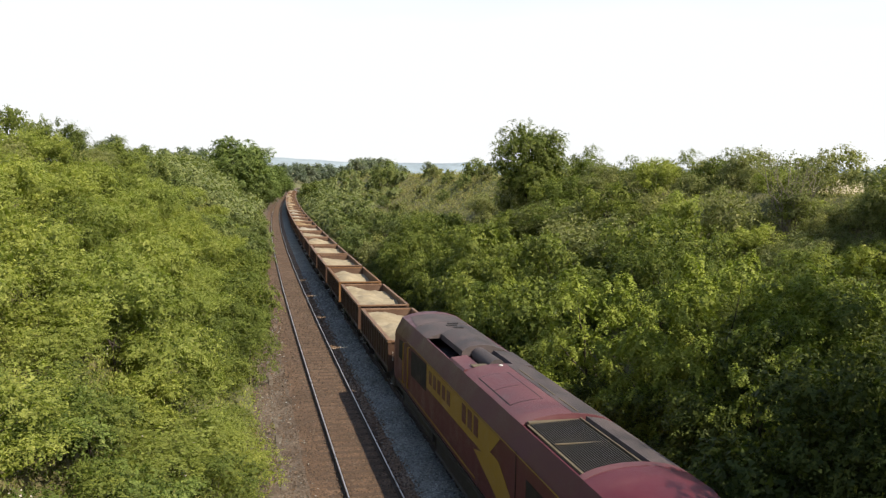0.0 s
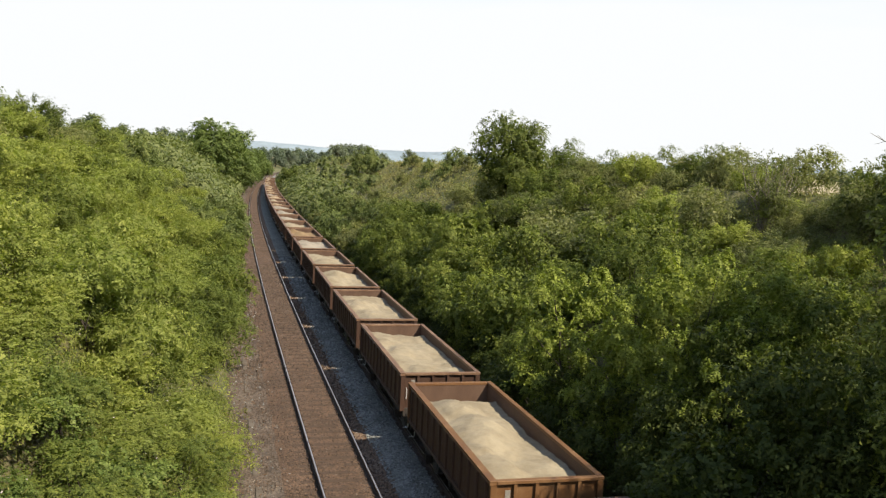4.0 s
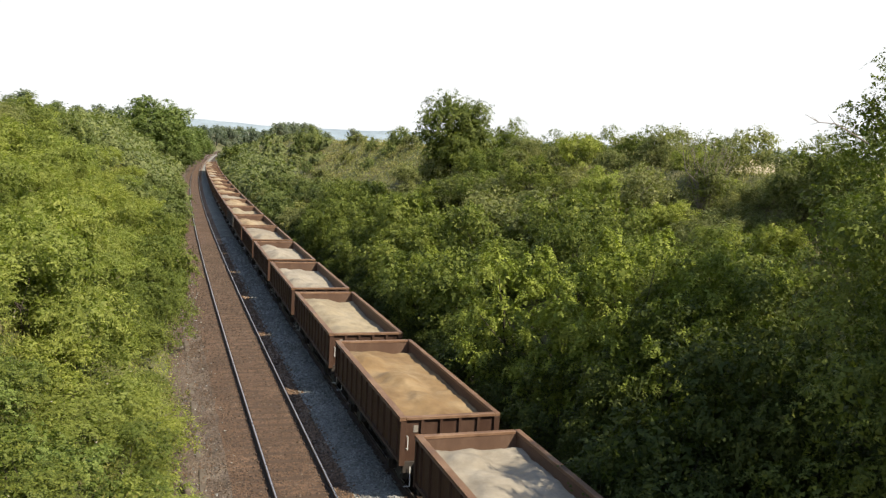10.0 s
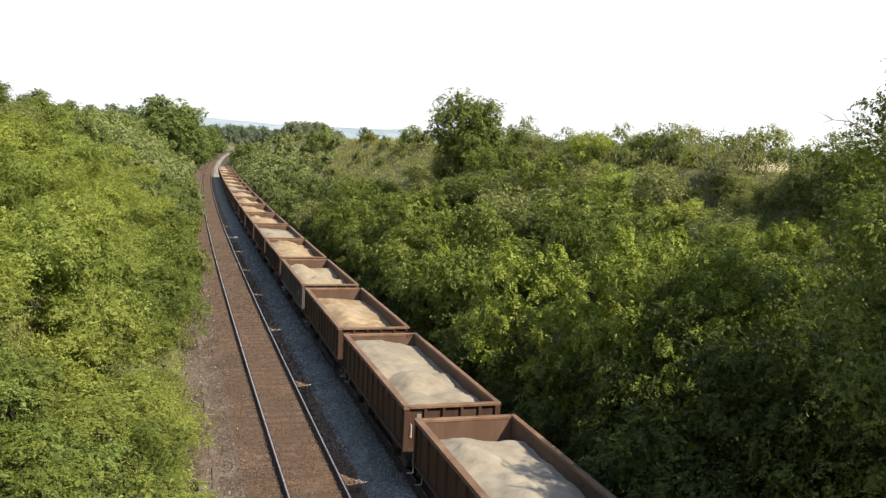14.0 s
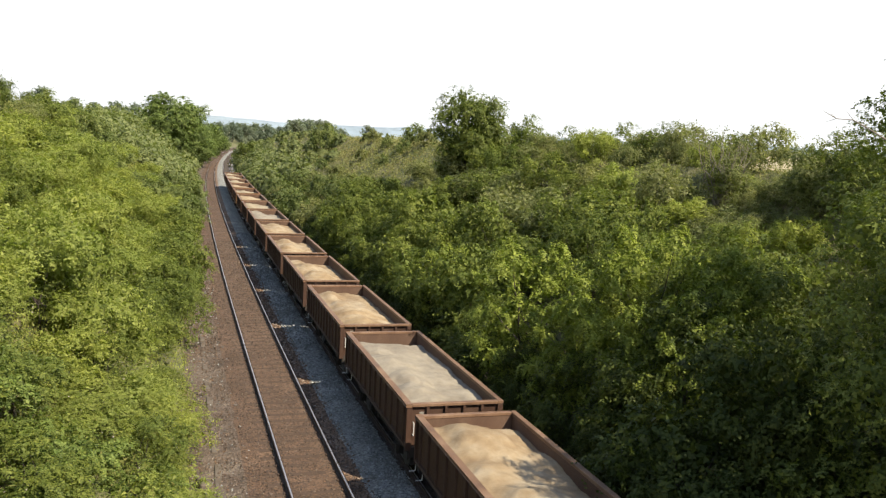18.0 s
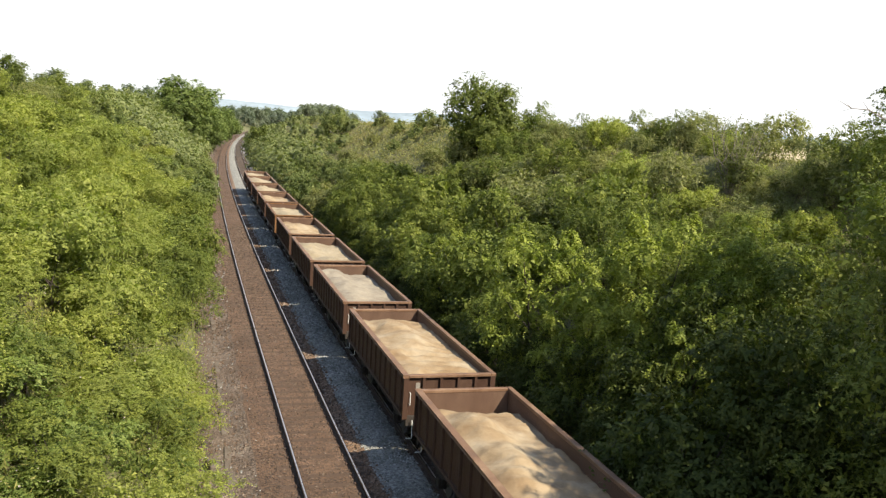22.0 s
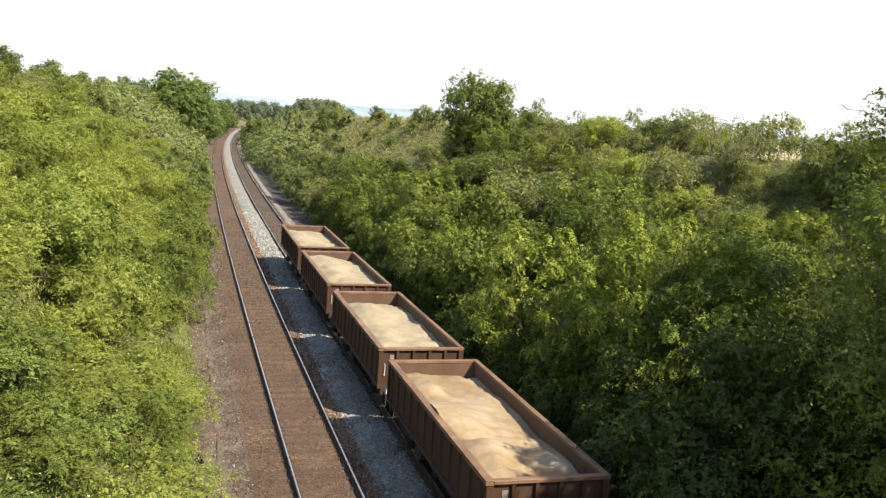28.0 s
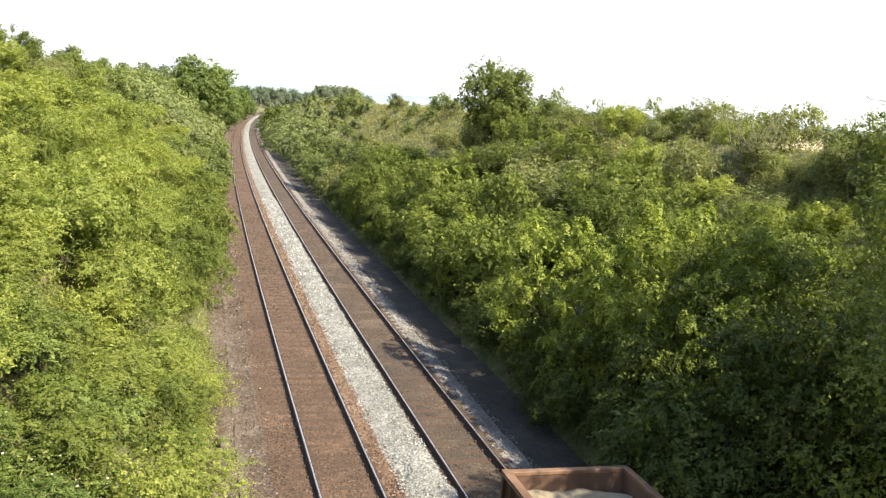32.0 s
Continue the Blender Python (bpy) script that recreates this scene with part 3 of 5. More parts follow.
def load_mesh(kind, seed):
    """Heaps of tipped stone: a bumpy surface that sinks towards the walls."""
    rng = random.Random(seed * 7 + 3)
    nx, ny = 25, 70
    X, L = BOX_HALF - 0.135, BOX_LEN - 0.29
    n = rng.choice((3, 4, 4, 5))
    end = rng.uniform(0.1, 0.8)
    heaps = [(rng.uniform(-0.95, -0.15), 0.4 + (L - end - 0.8) * (k + 0.5) / n + rng.uniform(-0.4, 0.4), rng.uniform(2.12, 2.32), rng.uniform(0.24, 0.46)) for k in range(n)]
    floor_z = rng.uniform(1.90, 2.06)
    v, f = [], []
    for j in range(ny):
        for i in range(nx):
            x = -X + 2 * X * i / (nx - 1)
            y = 0.145 + L * j / (ny - 1)
            wx = x + 0.22 * noise.noise((x * 1.1, y * 0.9, seed + 0.5)) + 0.07 * noise.noise((x * 3.5, y * 3.5, seed + 7.5))
            wy = y + 0.45 * noise.noise((x * 1.0, y * 0.8, seed + 3.5))
            z = max(h - sl * max(0.0, math.hypot((wx - cx) * 1.15, (wy - cy) * 0.62) - 0.25) for cx, cy, h, sl in heaps)
            z = max(z, floor_z + 0.10 * noise.noise((x * 1.2, y * 0.9, seed + 9.5)) - 0.06 * x)
            z -= 0.55 * max(0.0, y - (L - end)) ** 1.0
            if kind == "mixed":
                z += 0.045 * math.sin(y * 11 + x * 1.2) * smooth(0.55 * L, 0.35 * L, y) * smooth(-1.0, -0.5, x) * smooth(1.1, 0.7, x)
            z += 0.05 * abs(noise.noise((x * 2.2, y * 1.8 + seed, 5.0))) + 0.03 * noise.noise((x * 4, y * 4, seed)) + 0.014 * noise.noise((x * 13, y * 13, seed))
            v.append((x, y, max(1.2, min(z, BOX_TOP + 0.06))))
    for j in range(ny - 1):
        for i in range(nx - 1):
            a = j * nx + i
            f.append((a, a + 1, a + nx + 1, a + nx))
    n0 = len(v)
    ring = [j * nx for j in range(ny)][::-1] + list(range(nx)) + [j * nx + nx - 1 for j in range(ny)] + [(ny - 1) * nx + i for i in range(nx)][::-1]
    for a in ring:
        v.append((v[a][0], v[a][1], 1.14))
    m = len(ring)
    for k in range(m):
        f.append((ring[k], ring[(k + 1) % m], n0 + (k + 1) % m, n0 + k))
    return np_mesh("stone_load", v, f, LOADS[kind][0], True)


LOAD_KINDS = ("cream cream cream cream cream cream cream white ochre cream white white grey mixed cream "
              "mixed grey mixed mixed mixed mixed grey cream mixed cream mixed cream cream cream").split()

red_wagon = wagon("rust-red open box wagon with ribbed sides on the track", WAGON_RED, WAGON_RIM, WAGON_RED)
grey_wagon = wagon("weathered grey open box wagon with ribbed sides", WAGON_GREY, WAGON_RIM, WAGON_GREY)
ochre_wagon = wagon("rust-red open box wagon with a bright ochre end", WAGON_RED, WAGON_OCHRE, WAGON_OCHRE)
GREY_AT, OCHRE_AT = 15, (3, 25)
# where each wagon's near end stands at the start
NEAR_END = (34.59, 44.23, 53.87, 63.51, 73.07, 82.62, 92.30, 102.13, 111.91, 121.50, 131.01, 140.57, 150.05, 159.48, 168.90, 178.20, 187.53, 197.12, 206.88, 216.57, 226.28, 235.98, 245.62, 255.36, 265.18, 274.94, 284.66, 294.60, 304.45)
wagons, loads = [], []
for n in range(1, WAGONS + 1):
    if n == GREY_AT:
        w = grey_wagon
    elif n == OCHRE_AT[0]:
        w = ochre_wagon
    elif n == 1:
        w = red_wagon
    else:
        w = copy_thing(ochre_wagon if n in OCHRE_AT else red_wagon, pose(0, 0, 0))
    wagons.append(w)
    kind = LOAD_KINDS[n - 1]
    ob = new("stone_load", load_mesh(kind, n))
    tagged(ob, LOADS[kind][1], "stone load", "stone train loads", "stuff")
    loads.append(ob)


# ---- locomotive ----
def loco_ring(y, halfs, inset=0.0):
    """Cross-section at y: list of (half width, height), from the floor to the ridge."""
    left = [(-h, y, z) for h, z in halfs]
    return left + [(-x, yy, z) for x, yy, z in left[::-1]]


BODY = [(1.28, 1.12), (1.325, 1.2), (1.325, 2.98), (1.312, 3.03), (1.065, 3.525), (0.93, 3.575), (0.72, 3.645), (0.45, 3.70), (0.18, 3.725)]


def locomotive():
    """Six-axle diesel; its origin is at rail level under the leading end, y runs to the rear."""
    lo = tagged(new("diesel_locomotive"), "maroon diesel locomotive with a gold zigzag band and sooty roof", "locomotive")

    def squeeze(k, drop):
        return [(h * k, z if z < 2.2 else z - drop) for h, z in BODY]
    # end cabs and body shell, in bays between the roof openings
    part("rear_cab", loft([loco_ring(17.65, BODY), loco_ring(20.12, BODY), loco_ring(20.22, squeeze(0.99, 0.06)), loco_ring(20.6, squeeze(0.96, 0.70))]), LOCO_RED, lo, "maroon cab with a sloping windscreen", True)
    part("front_cab", loft([loco_ring(0.0, squeeze(0.95, 0.75)), loco_ring(0.35, squeeze(0.985, 0.12)), loco_ring(0.9, BODY), loco_ring(1.75, BODY)]), LOCO_RED, lo, "", True)
    shell = BODY[:5] + [(1.02, 3.52), (1.015, 3.20)]
    part("body_shell", loft([loco_ring(1.752, shell), loco_ring(17.648, shell)]), LOCO_RED, lo, "maroon bodyside")

    def roof(name, y0, y1, mat, prof, label=""):
        return part(name, loft([loco_ring(y0, prof), loco_ring(y1, prof)]), mat, lo, label, True)
    full = [(1.09, 3.428), (0.92, 3.575), (0.72, 3.695), (0.45, 3.785), (0.18, 3.835)]
    part("cab_roof_sheet", loft([loco_ring(17.66, [(1.0, 3.53), (0.92, 3.585), (0.72, 3.70), (0.45, 3.79), (0.18, 3.842)]), loco_ring(19.5, [(0.9, 3.60), (0.82, 3.65), (0.62, 3.745), (0.4, 3.80), (0.16, 3.842)])]), LOCO_SOOT, lo, "sooty sheet over the cab roof", True)
    roof("cab_roof", 15.6, 17.64, LOCO_SOOT, full, "soot-darkened roof panel")
    roof("roof_panel", 5.35, 10.6, LOCO_ROOF, full, "faded maroon roof panel")
    roof("roof_panel", 1.76, 2.0, LOCO_ROOF, full)
    # exhaust bay with an arched silencer cover
    part("silencer_cover", loft([[(x, y, z) for x, z in ((-0.60, 3.415), (-0.58, 3.64), (-0.36, 3.80), (0, 3.87), (0.4, 3.82), (0.70, 3.66), (1.02, 3.45))] for y in (12.7, 13.4, 15.2, 15.58)]), LOCO_SOOT, lo, "arched soot-black silencer cover", True)
    part("exhaust_duct", rod((-0.05, 10.7, 3.56), (-0.05, 12.68, 3.56), 0.27, 0.24, 20), LOCO_SOOT, lo, "round sooty exhaust duct", True)
    part("bay_plate", loft([[(-1.09, y, 3.434), (-1.04, y, 3.55), (-0.55, y, 3.66), (-0.5, y, 3.434)] for y in (10.62, 12.3)]), LOCO_ROOF, lo, "dusty maroon bay cover")
    part("bay_plate", loft([[(1.09, y, 3.434), (1.04, y, 3.60), (0.42, y, 3.76), (0.36, y, 3.434)] for y in (10.62, 12.65)]), LOCO_SOOT, lo)
    part("sill_plate", box(-0.8, -0.32, 10.62, 10.95, 3.662, 3.71, 0.01), DUSTY_FRAME, lo, "pale dusty metal sill")
    part("roof_cap", rod((-0.05, 10.35, 3.80), (-0.05, 10.35, 3.87), 0.065, seg=14), WHITE_PAINT, lo, "white filler cap")
    # black floor: the dark of the hole beside the silencer, put into colour
    part("bay_floor", box(-1.01, 1.01, 10.65, 15.55, 3.205, 3.215), LOCO_BLACK, lo)
    skin = [(-0.955, 3.545), (-0.92, 3.575), (-0.72, 3.695), (-0.45, 3.785), (-0.10, 3.836)]

    def sheet(name, y0, y1, pts, lift_by, mat, label):
        ring = [(x, z + lift_by) for x, z in pts] + [(x, z - 0.004) for x, z in pts[::-1]]
        return part(name, loft([[(x, y, z) for x, z in ring] for y in (y0, y1)]), mat, lo, label, True)
    sheet("hatch_seam", 6.70, 9.52, skin, 0.006, LOCO_BLACK, "dark hatch seam")
    inner = [(-0.925, 3.572), (-0.72, 3.695), (-0.45, 3.785), (-0.13, 3.833)]
    for y0, y1 in ((6.73, 8.08), (8.12, 9.49)):
        sheet("roof_hatch", y0, y1, inner, 0.012, LOCO_ROOF, "flush maroon roof hatch")
    right = [(1.08, 3.43), (0.92, 3.575), (0.72, 3.695), (0.45, 3.785), (0.16, 3.838)]
    sheet("roof_soot", 5.4, 10.55, right, 0.008, LOCO_SOOT, "soot-blackened roof side")
    for y0 in (5.5, 7.0, 8.6):
        part("roof_strip", box(0.30, 0.335, y0, y0 + 1.2, 3.815, 3.845), DUSTY_FRAME, lo, "pale roof strip")
    for k in range(4):
        part("roof_vent", box(-0.10 + 0.14 * (k % 2), 0.28 + 0.14 * (k % 2), 15.9 + k * 0.42, 16.1 + k * 0.42, 3.80, 3.88, 0.02), LOCO_BLACK, lo)
    # radiator: deep tray, fine bars, dusty frame
    part("radiator_tray", box(-1.01, 1.01, 2.0, 5.35, 3.205, 3.235), LOCO_BLACK, lo, "dark radiator opening")
    frame_bm = box(-0.98, 0.28, 5.20, 5.345, 3.452, 3.60, 0.01)
    box_into(frame_bm, -1.03, -0.97, 2.0, 5.195, 3.452, 3.51, 0.008)
    box_into(frame_bm, 0.27, 0.31, 2.0, 5.27, 3.452, 3.70, 0.008)
    part("radiator_frame", frame_bm, DUSTY_FRAME, lo, "dusty beige radiator frame")
    for k in range(21):
        x = -0.955 + k * 0.056
        part("grille_bar", box(x, x + 0.02, 2.02, 5.17, 3.50 + 0.13 * k / 21, 3.56 + 0.13 * k / 21), GRILLE, lo)
    part("tie_bar", box(-0.97, 0.26, 3.57, 3.60, 3.585, 3.645, 0.006), DUSTY_FRAME, lo)
    part("radiator_side", loft([[(0.36, y, 3.452), (0.40, y, 3.78), (0.86, y, 3.62), (1.08, y, 3.44)] for y in (2.0, 5.18)]), LOCO_SOOT, lo, "sooty sheet beside the radiator")
    # bodyside: gold band with a zigzag, black panel, door, seam, lettering as bars
    for s in (-1, 1):
        X = s * 1.3285
        t = s * 0.004

        def patch(name, pts, mat, off=0.0, label=""):
            bm = bmesh.new()
            a = [bm.verts.new((X + s * off, y, z)) for y, z in pts]
            b = [bm.verts.new((X + s * off + t, y, z)) for y, z in pts]
            n = len(pts)
            bm.faces.new(a)
            bm.faces.new(b[::-1])
            for i in range(n):
                bm.faces.new((a[i], a[(i + 1) % n], b[(i + 1) % n], b[i]))
            bmesh.ops.recalc_face_normals(bm, faces=bm.faces)
            return part(name, bm, mat, lo, label)
        patch("window_panel", [(14.35, 2.05), (16.9, 2.0), (16.9, 2.88), (14.35, 2.93)], LOCO_BLACK, 0, "black intake panel")
        patch("gold_band", [(14.25, 2.2), (14.25, 2.98), (6.1, 2.98), (6.9, 2.42), (6.2, 2.42), (3.9, 1.26), (5.2, 1.26), (8.4, 2.04), (7.6, 2.2)], LOCO_GOLD, 0, "gold band ending in a zigzag")
        patch("intake_panel", [(2.2, 1.5), (4.2, 1.5), (4.2, 2.7), (2.2, 2.7)], LOCO_BLACK, 0, "black louvred panel")
        patch("gold_line", [(1.8, 3.00), (17.6, 3.00), (17.6, 3.035), (1.8, 3.035)], LOCO_GOLD, 0, "thin gold line")
        patch("gold_line", [(8.2, 1.30), (19.3, 1.30), (19.3, 1.35), (8.2, 1.35)], LOCO_GOLD)
        patch("cab_window", [(18.35, 2.15), (19.35, 2.15), (19.25, 2.85), (18.35, 2.88)], LOCO_BLACK, 0, "dark cab side window")
        patch("cab_door", [(17.3, 1.3), (18.0, 1.3), (18.0, 2.95), (17.3, 2.95)], LOCO_RED, 0.001)
        for y in (17.22, 18.08):
            bm = rod((X + s * 0.07, y, 1.45), (X + s * 0.07, y, 2.9), 0.022, seg=8)
            for z in (1.45, 2.9):
                rod_into(bm, (X + s * 0.07, y, z), (X - s * 0.01, y, z), 0.018, seg=6)
            part("door_handrail", bm, LOCO_GOLD, lo, "yellow door handrail")
        for k in range(5):
            y = 13.9 - k * 0.62
            patch("number_bar", [(y, 2.42), (y, 2.84), (y - 0.40, 2.84), (y - 0.40, 2.42)], LOCO_RED, 0.005, "maroon bar of running number")
        for k in range(3):
            y = 9.65 - k * 0.62
            patch("emblem_bar", [(y, 2.42), (y, 2.92), (y - 0.42, 2.92), (y - 0.42, 2.42)], LOCO_RED, 0.005, "maroon block emblem")
        part("body_seam", box(min(X, X + 2 * t), max(X, X + 2 * t), 4.88, 4.92, 1.25, 3.1), LOCO_BLACK, lo)
        part("fuel_tank", box(s * 0.45, s * 1.22, 7.6, 13.2, 0.42, 1.10, 0.05), CHASSIS, lo)
        for y in (3.9, 16.6):
            part("bogie_frame", box(s * 0.98, s * 1.12, y - 2.6, y + 2.6, 0.5, 0.82, 0.04), CHASSIS, lo)
        part("sole_bar", box(s * 1.15, s * 1.30, 0.5, 20.0, 0.98, 1.115, 0.01), CHASSIS, lo)
    patch_bm = box(-1.0, 1.0, 20.40, 20.46, 2.2, 2.72)
    part("windscreen", patch_bm, LOCO_BLACK, lo, "dark windscreen")
    for e, y in ((-1, 0.1), (1, 20.35)):
        part("buffer_beam", box(-1.3, 1.3, min(y, y + 0.25 * e), max(y, y + 0.25 * e), 0.75, 1.3, 0.03), CHASSIS, lo)
        for s in (-1, 1):
            bm = rod((s * 0.87, y, 1.02), (s * 0.87, y + e * 0.62, 1.02), 0.1, 0.08, 10)
            rod_into(bm, (s * 0.87, y + e * 0.62, 1.02), (s * 0.87, y + e * 0.68, 1.02), 0.24, seg=18)
            part("buffer", bm, CHASSIS, lo)
    for y in (1.9, 3.9, 5.9, 14.6, 16.6, 18.6):
        wheelset(lo, y, r=0.53)
    # the roof is a shallow arch between sloping cant rails
    for ob in lo.children:
        if ob.type != "MESH" or min(v.co.z for v in ob.data.vertices) < 3.40:
            continue
        flat = 0.75 if ob.name.startswith("silencer") else 0.5
        for v in ob.data.vertices:
            v.co.x *= 0.972
            if ob.name.startswith("exhaust"):
                v.co.z += 0.02
            elif v.co.z > 3.43:
                v.co.z = 3.53 + (v.co.z - 3.43) * flat
            else:
                v.co.z += 0.10
    return lo


loco = locomotive()
LOCO_Y = 12.75


# ---- plants ----
def unit(a):
    return a / np.maximum(np.linalg.norm(a, axis=1, keepdims=True), 1e-6)


def leaf_mesh(name, groups, mat, rng):
    """Folded leaf blades in one mesh. Each group: places, normals, sizes, width of a leaf, corners (3 or 4), and the way
    in which the foliage there swells, towards which the shading of its leaves leans."""
    vs, ns, loops, totals, base = [], [], [], [], 0
    for pos, nrm, size, narrow, corners, swell in groups:
        n = len(pos)
        nrm = unit(np.asarray(nrm, float))
        if swell is not None:
            swell = unit(np.asarray(swell, float))
            nrm = np.where(np.sum(nrm * (swell + np.array([0, -0.25, 0.35])), 1, keepdims=True) < 0, -nrm, nrm)
        along = unit(np.cross(nrm, rng.normal(size=(n, 3))))
        across = np.cross(nrm, along)
        size = np.asarray(size).reshape(-1, 1) * np.ones((n, 1))
        fold = size * rng.uniform(0.05, 0.22, (n, 1))
        v = np.empty((n, corners, 3))
        v[:, 0] = pos - along * size * 0.5
        v[:, 1] = pos - across * size * narrow * 0.5 + nrm * fold
        v[:, 2] = pos + along * size * 0.5 - nrm * fold * 0.6
        if corners == 4:
            v[:, 3] = pos + across * size * narrow * 0.5 + nrm * fold
        else:
            v[:, 1] -= across * size * narrow * 0.25
        vs.append(v.reshape(-1, 3))
        bent = nrm if swell is None else unit(nrm * 0.42 + swell * 0.58)
        ns.append(np.repeat(bent, corners, 0))
        order = np.arange(n * corners).reshape(n, corners) + base
        loops.append(order.ravel())
        totals.append(np.full(n, corners))
        base += n * corners
    v, loops, totals = np.concatenate(vs).astype(np.float32), np.concatenate(loops).astype(np.int32), np.concatenate(totals)
    me = bpy.data.meshes.new(name)
    me.vertices.add(len(v))
    me.vertices.foreach_set("co", v.ravel())
    me.loops.add(len(loops))
    me.loops.foreach_set("vertex_index", loops)
    me.polygons.add(len(totals))
    me.polygons.foreach_set("loop_start", np.concatenate([[0], np.cumsum(totals)[:-1]]).astype(np.int32))
    me.polygons.foreach_set("use_smooth", np.ones(len(totals), bool))
    me.update(calc_edges=True)
    me.normals_split_custom_set_from_vertices(np.concatenate(ns).tolist())
    me.materials.append(mat)
    return me


def limb_mesh(name, limbs, mat, sides=5):
    """Tapered, slightly crooked limbs: (points, radii) each."""
    vs, fs = [], []
    for pts, radii in limbs:
        pts = [Vector(p) for p in pts]
        for k, (p, r) in enumerate(zip(pts, radii)):
            d = (pts[min(k + 1, len(pts) - 1)] - pts[max(k - 1, 0)]).normalized()
            a = d.orthogonal().normalized()
            b = d.cross(a)
            for i in range(sides):
                t = 2 * math.pi * i / sides
                vs.append(p + (a * math.cos(t) + b * math.sin(t)) * r)
        o = len(vs) - sides * len(pts)
        for k in range(len(pts) - 1):
            for i in range(sides):
                j = (i + 1) % sides
                fs.append((o + k * sides + i, o + k * sides + j, o + (k + 1) * sides + j, o + (k + 1) * sides + i))
    return np_mesh(name, [tuple(v) for v in vs], fs, mat, True)


def crooked(a, b, rng, n=5, bow=0.12):
    a, b = np.array(a, float), np.array(b, float)
    length = np.linalg.norm(b - a)
    return [tuple(a + (b - a) * k / (n - 1) + rng.normal(0, bow * length * 0.35, 3) * math.sin(math.pi * k / (n - 1))) for k in range(n)]


def plant(name, label, category, group, seed, radius, height, stem, leaf, count, mat, blobs=22, shoots=26, low=0.12, airy=0.0, squash=1.0, narrow=0.70, droop=0.15, corners=4, tufts=15, tight=1.0, clump=(0.19, 0.36)):
    """A woody plant: stems and limbs under a crown of leaf clumps, with sprays on each clump and shoots that break the outline."""
    rng = np.random.default_rng(seed)
    top = tagged(new(name), label, category, group)
    d = unit(rng.normal(size=(blobs, 3)))
    d[:, 2] = np.where(d[:, 2] < (-0.95 if stem < 1.2 else -0.35), -d[:, 2], d[:, 2])
    mid = stem + (height - stem) * 0.5
    half = (height - stem) * 0.5
    reach = rng.uniform(0.42, 0.88, (blobs, 1))
    cen = d * reach * np.array([radius, radius * squash, half])
    cen[:, 2] += mid
    cen[:, 2] = np.maximum(cen[:, 2], low * height)
    rad = rng.uniform(*clump, blobs) * radius
    n_sh = int(count * 0.12)
    # knots of foliage on each clump
    kn = blobs * tufts
    own = np.repeat(np.arange(blobs), tufts)
    out = unit(cen[own] - np.array([0, 0, mid * 0.7]))
    kd = unit(rng.normal(size=(kn, 3)) * np.array([1, 1, 0.8]) + out * 0.7 + np.array([0, 0, 0.5]))
    knot = cen[own] + kd * rad[own][:, None] * rng.uniform(0.7, 1.25, (kn, 1)) * np.array([1, 1, 0.85])
    kr = rad[own] * rng.uniform(0.2, 0.5, kn)
    # sprays on each knot: leaves two by two along an arching twig
    per_spray = 14
    ns = (count - n_sh) // per_spray
    pick = rng.choice(kn, ns, p=kr ** 2 / np.sum(kr ** 2))
    dirs = unit(rng.normal(size=(ns, 3)) * 0.75 + kd[pick] * 1.0 + np.array([0, 0, 0.25]))
    hub = knot[pick] + dirs * kr[pick][:, None] * (1.0 - np.abs(rng.normal(0, 0.16 + airy, (ns, 1))))
    axis = unit(dirs * np.array([1, 1, 0.4]) + rng.normal(0, 0.35, (ns, 3)) + np.array([0, 0, -0.15 - droop]))
    face = unit(dirs * 0.65 + rng.normal(0, 0.2, (ns, 3)) + np.array([0, 0, 0.65]))
    side = unit(np.cross(axis, face))
    step = np.arange(per_spray) - per_spray * 0.4
    along = step[None, :, None] * leaf * 0.30 * rng.uniform(0.8, 1.3, (ns, 1, 1)) * tight
    swing = (np.where(np.arange(per_spray) % 2 == 0, 0.5, -0.5) * (1.25 - 0.06 * np.arange(per_spray)))[None, :, None] * leaf
    sag = -(np.maximum(step, 0) ** 2)[None, :, None] * leaf * 0.024 * np.array([0, 0, 1.0])
    pos = (hub[:, None] + axis[:, None] * along + side[:, None] * swing + sag + rng.normal(0, leaf * 0.14, (ns, per_spray, 3))).reshape(-1, 3)
    nrm = (face[:, None] + rng.normal(0, 0.16, (ns, per_spray, 3))).reshape(-1, 3)
    swell = np.repeat(unit(dirs * 0.8 + kd[pick] * 0.6 + out[pick] * 0.3), per_spray, 0)
    pos[:, 2] = np.maximum(pos[:, 2], 0.03)
    groups = [(pos, nrm, leaf * rng.uniform(0.65, 1.25, len(pos)), narrow, corners, swell)]
    # overlapping leaves deeper in, which close each clump and knot
    pin = np.repeat(np.arange(blobs), 48)
    di = unit(rng.normal(size=(len(pin), 3)) + np.array([0, 0, 0.25]))
    groups.append((cen[pin] + di * rad[pin][:, None] * rng.uniform(0.45, 0.66, (len(pin), 1)), di + rng.normal(0, 0.28, di.shape), np.minimum(0.45 * rad[pin], leaf * 1.9) * rng.uniform(0.7, 1.2, len(pin)), 0.8, 3, di))
    pk = np.repeat(np.arange(kn), 5)
    dk = unit(rng.normal(size=(len(pk), 3)) * 0.7 + kd[pk])
    groups.append((knot[pk] + dk * kr[pk][:, None] * rng.uniform(0.2, 0.7, (len(pk), 1)), dk + rng.normal(0, 0.4, dk.shape), np.minimum(0.7 * kr[pk], leaf * 1.7) * rng.uniform(0.7, 1.2, len(pk)), 0.7, 3, dk))
    # shoots
    per = max(4, n_sh // max(1, shoots))
    sp, sn = [], []
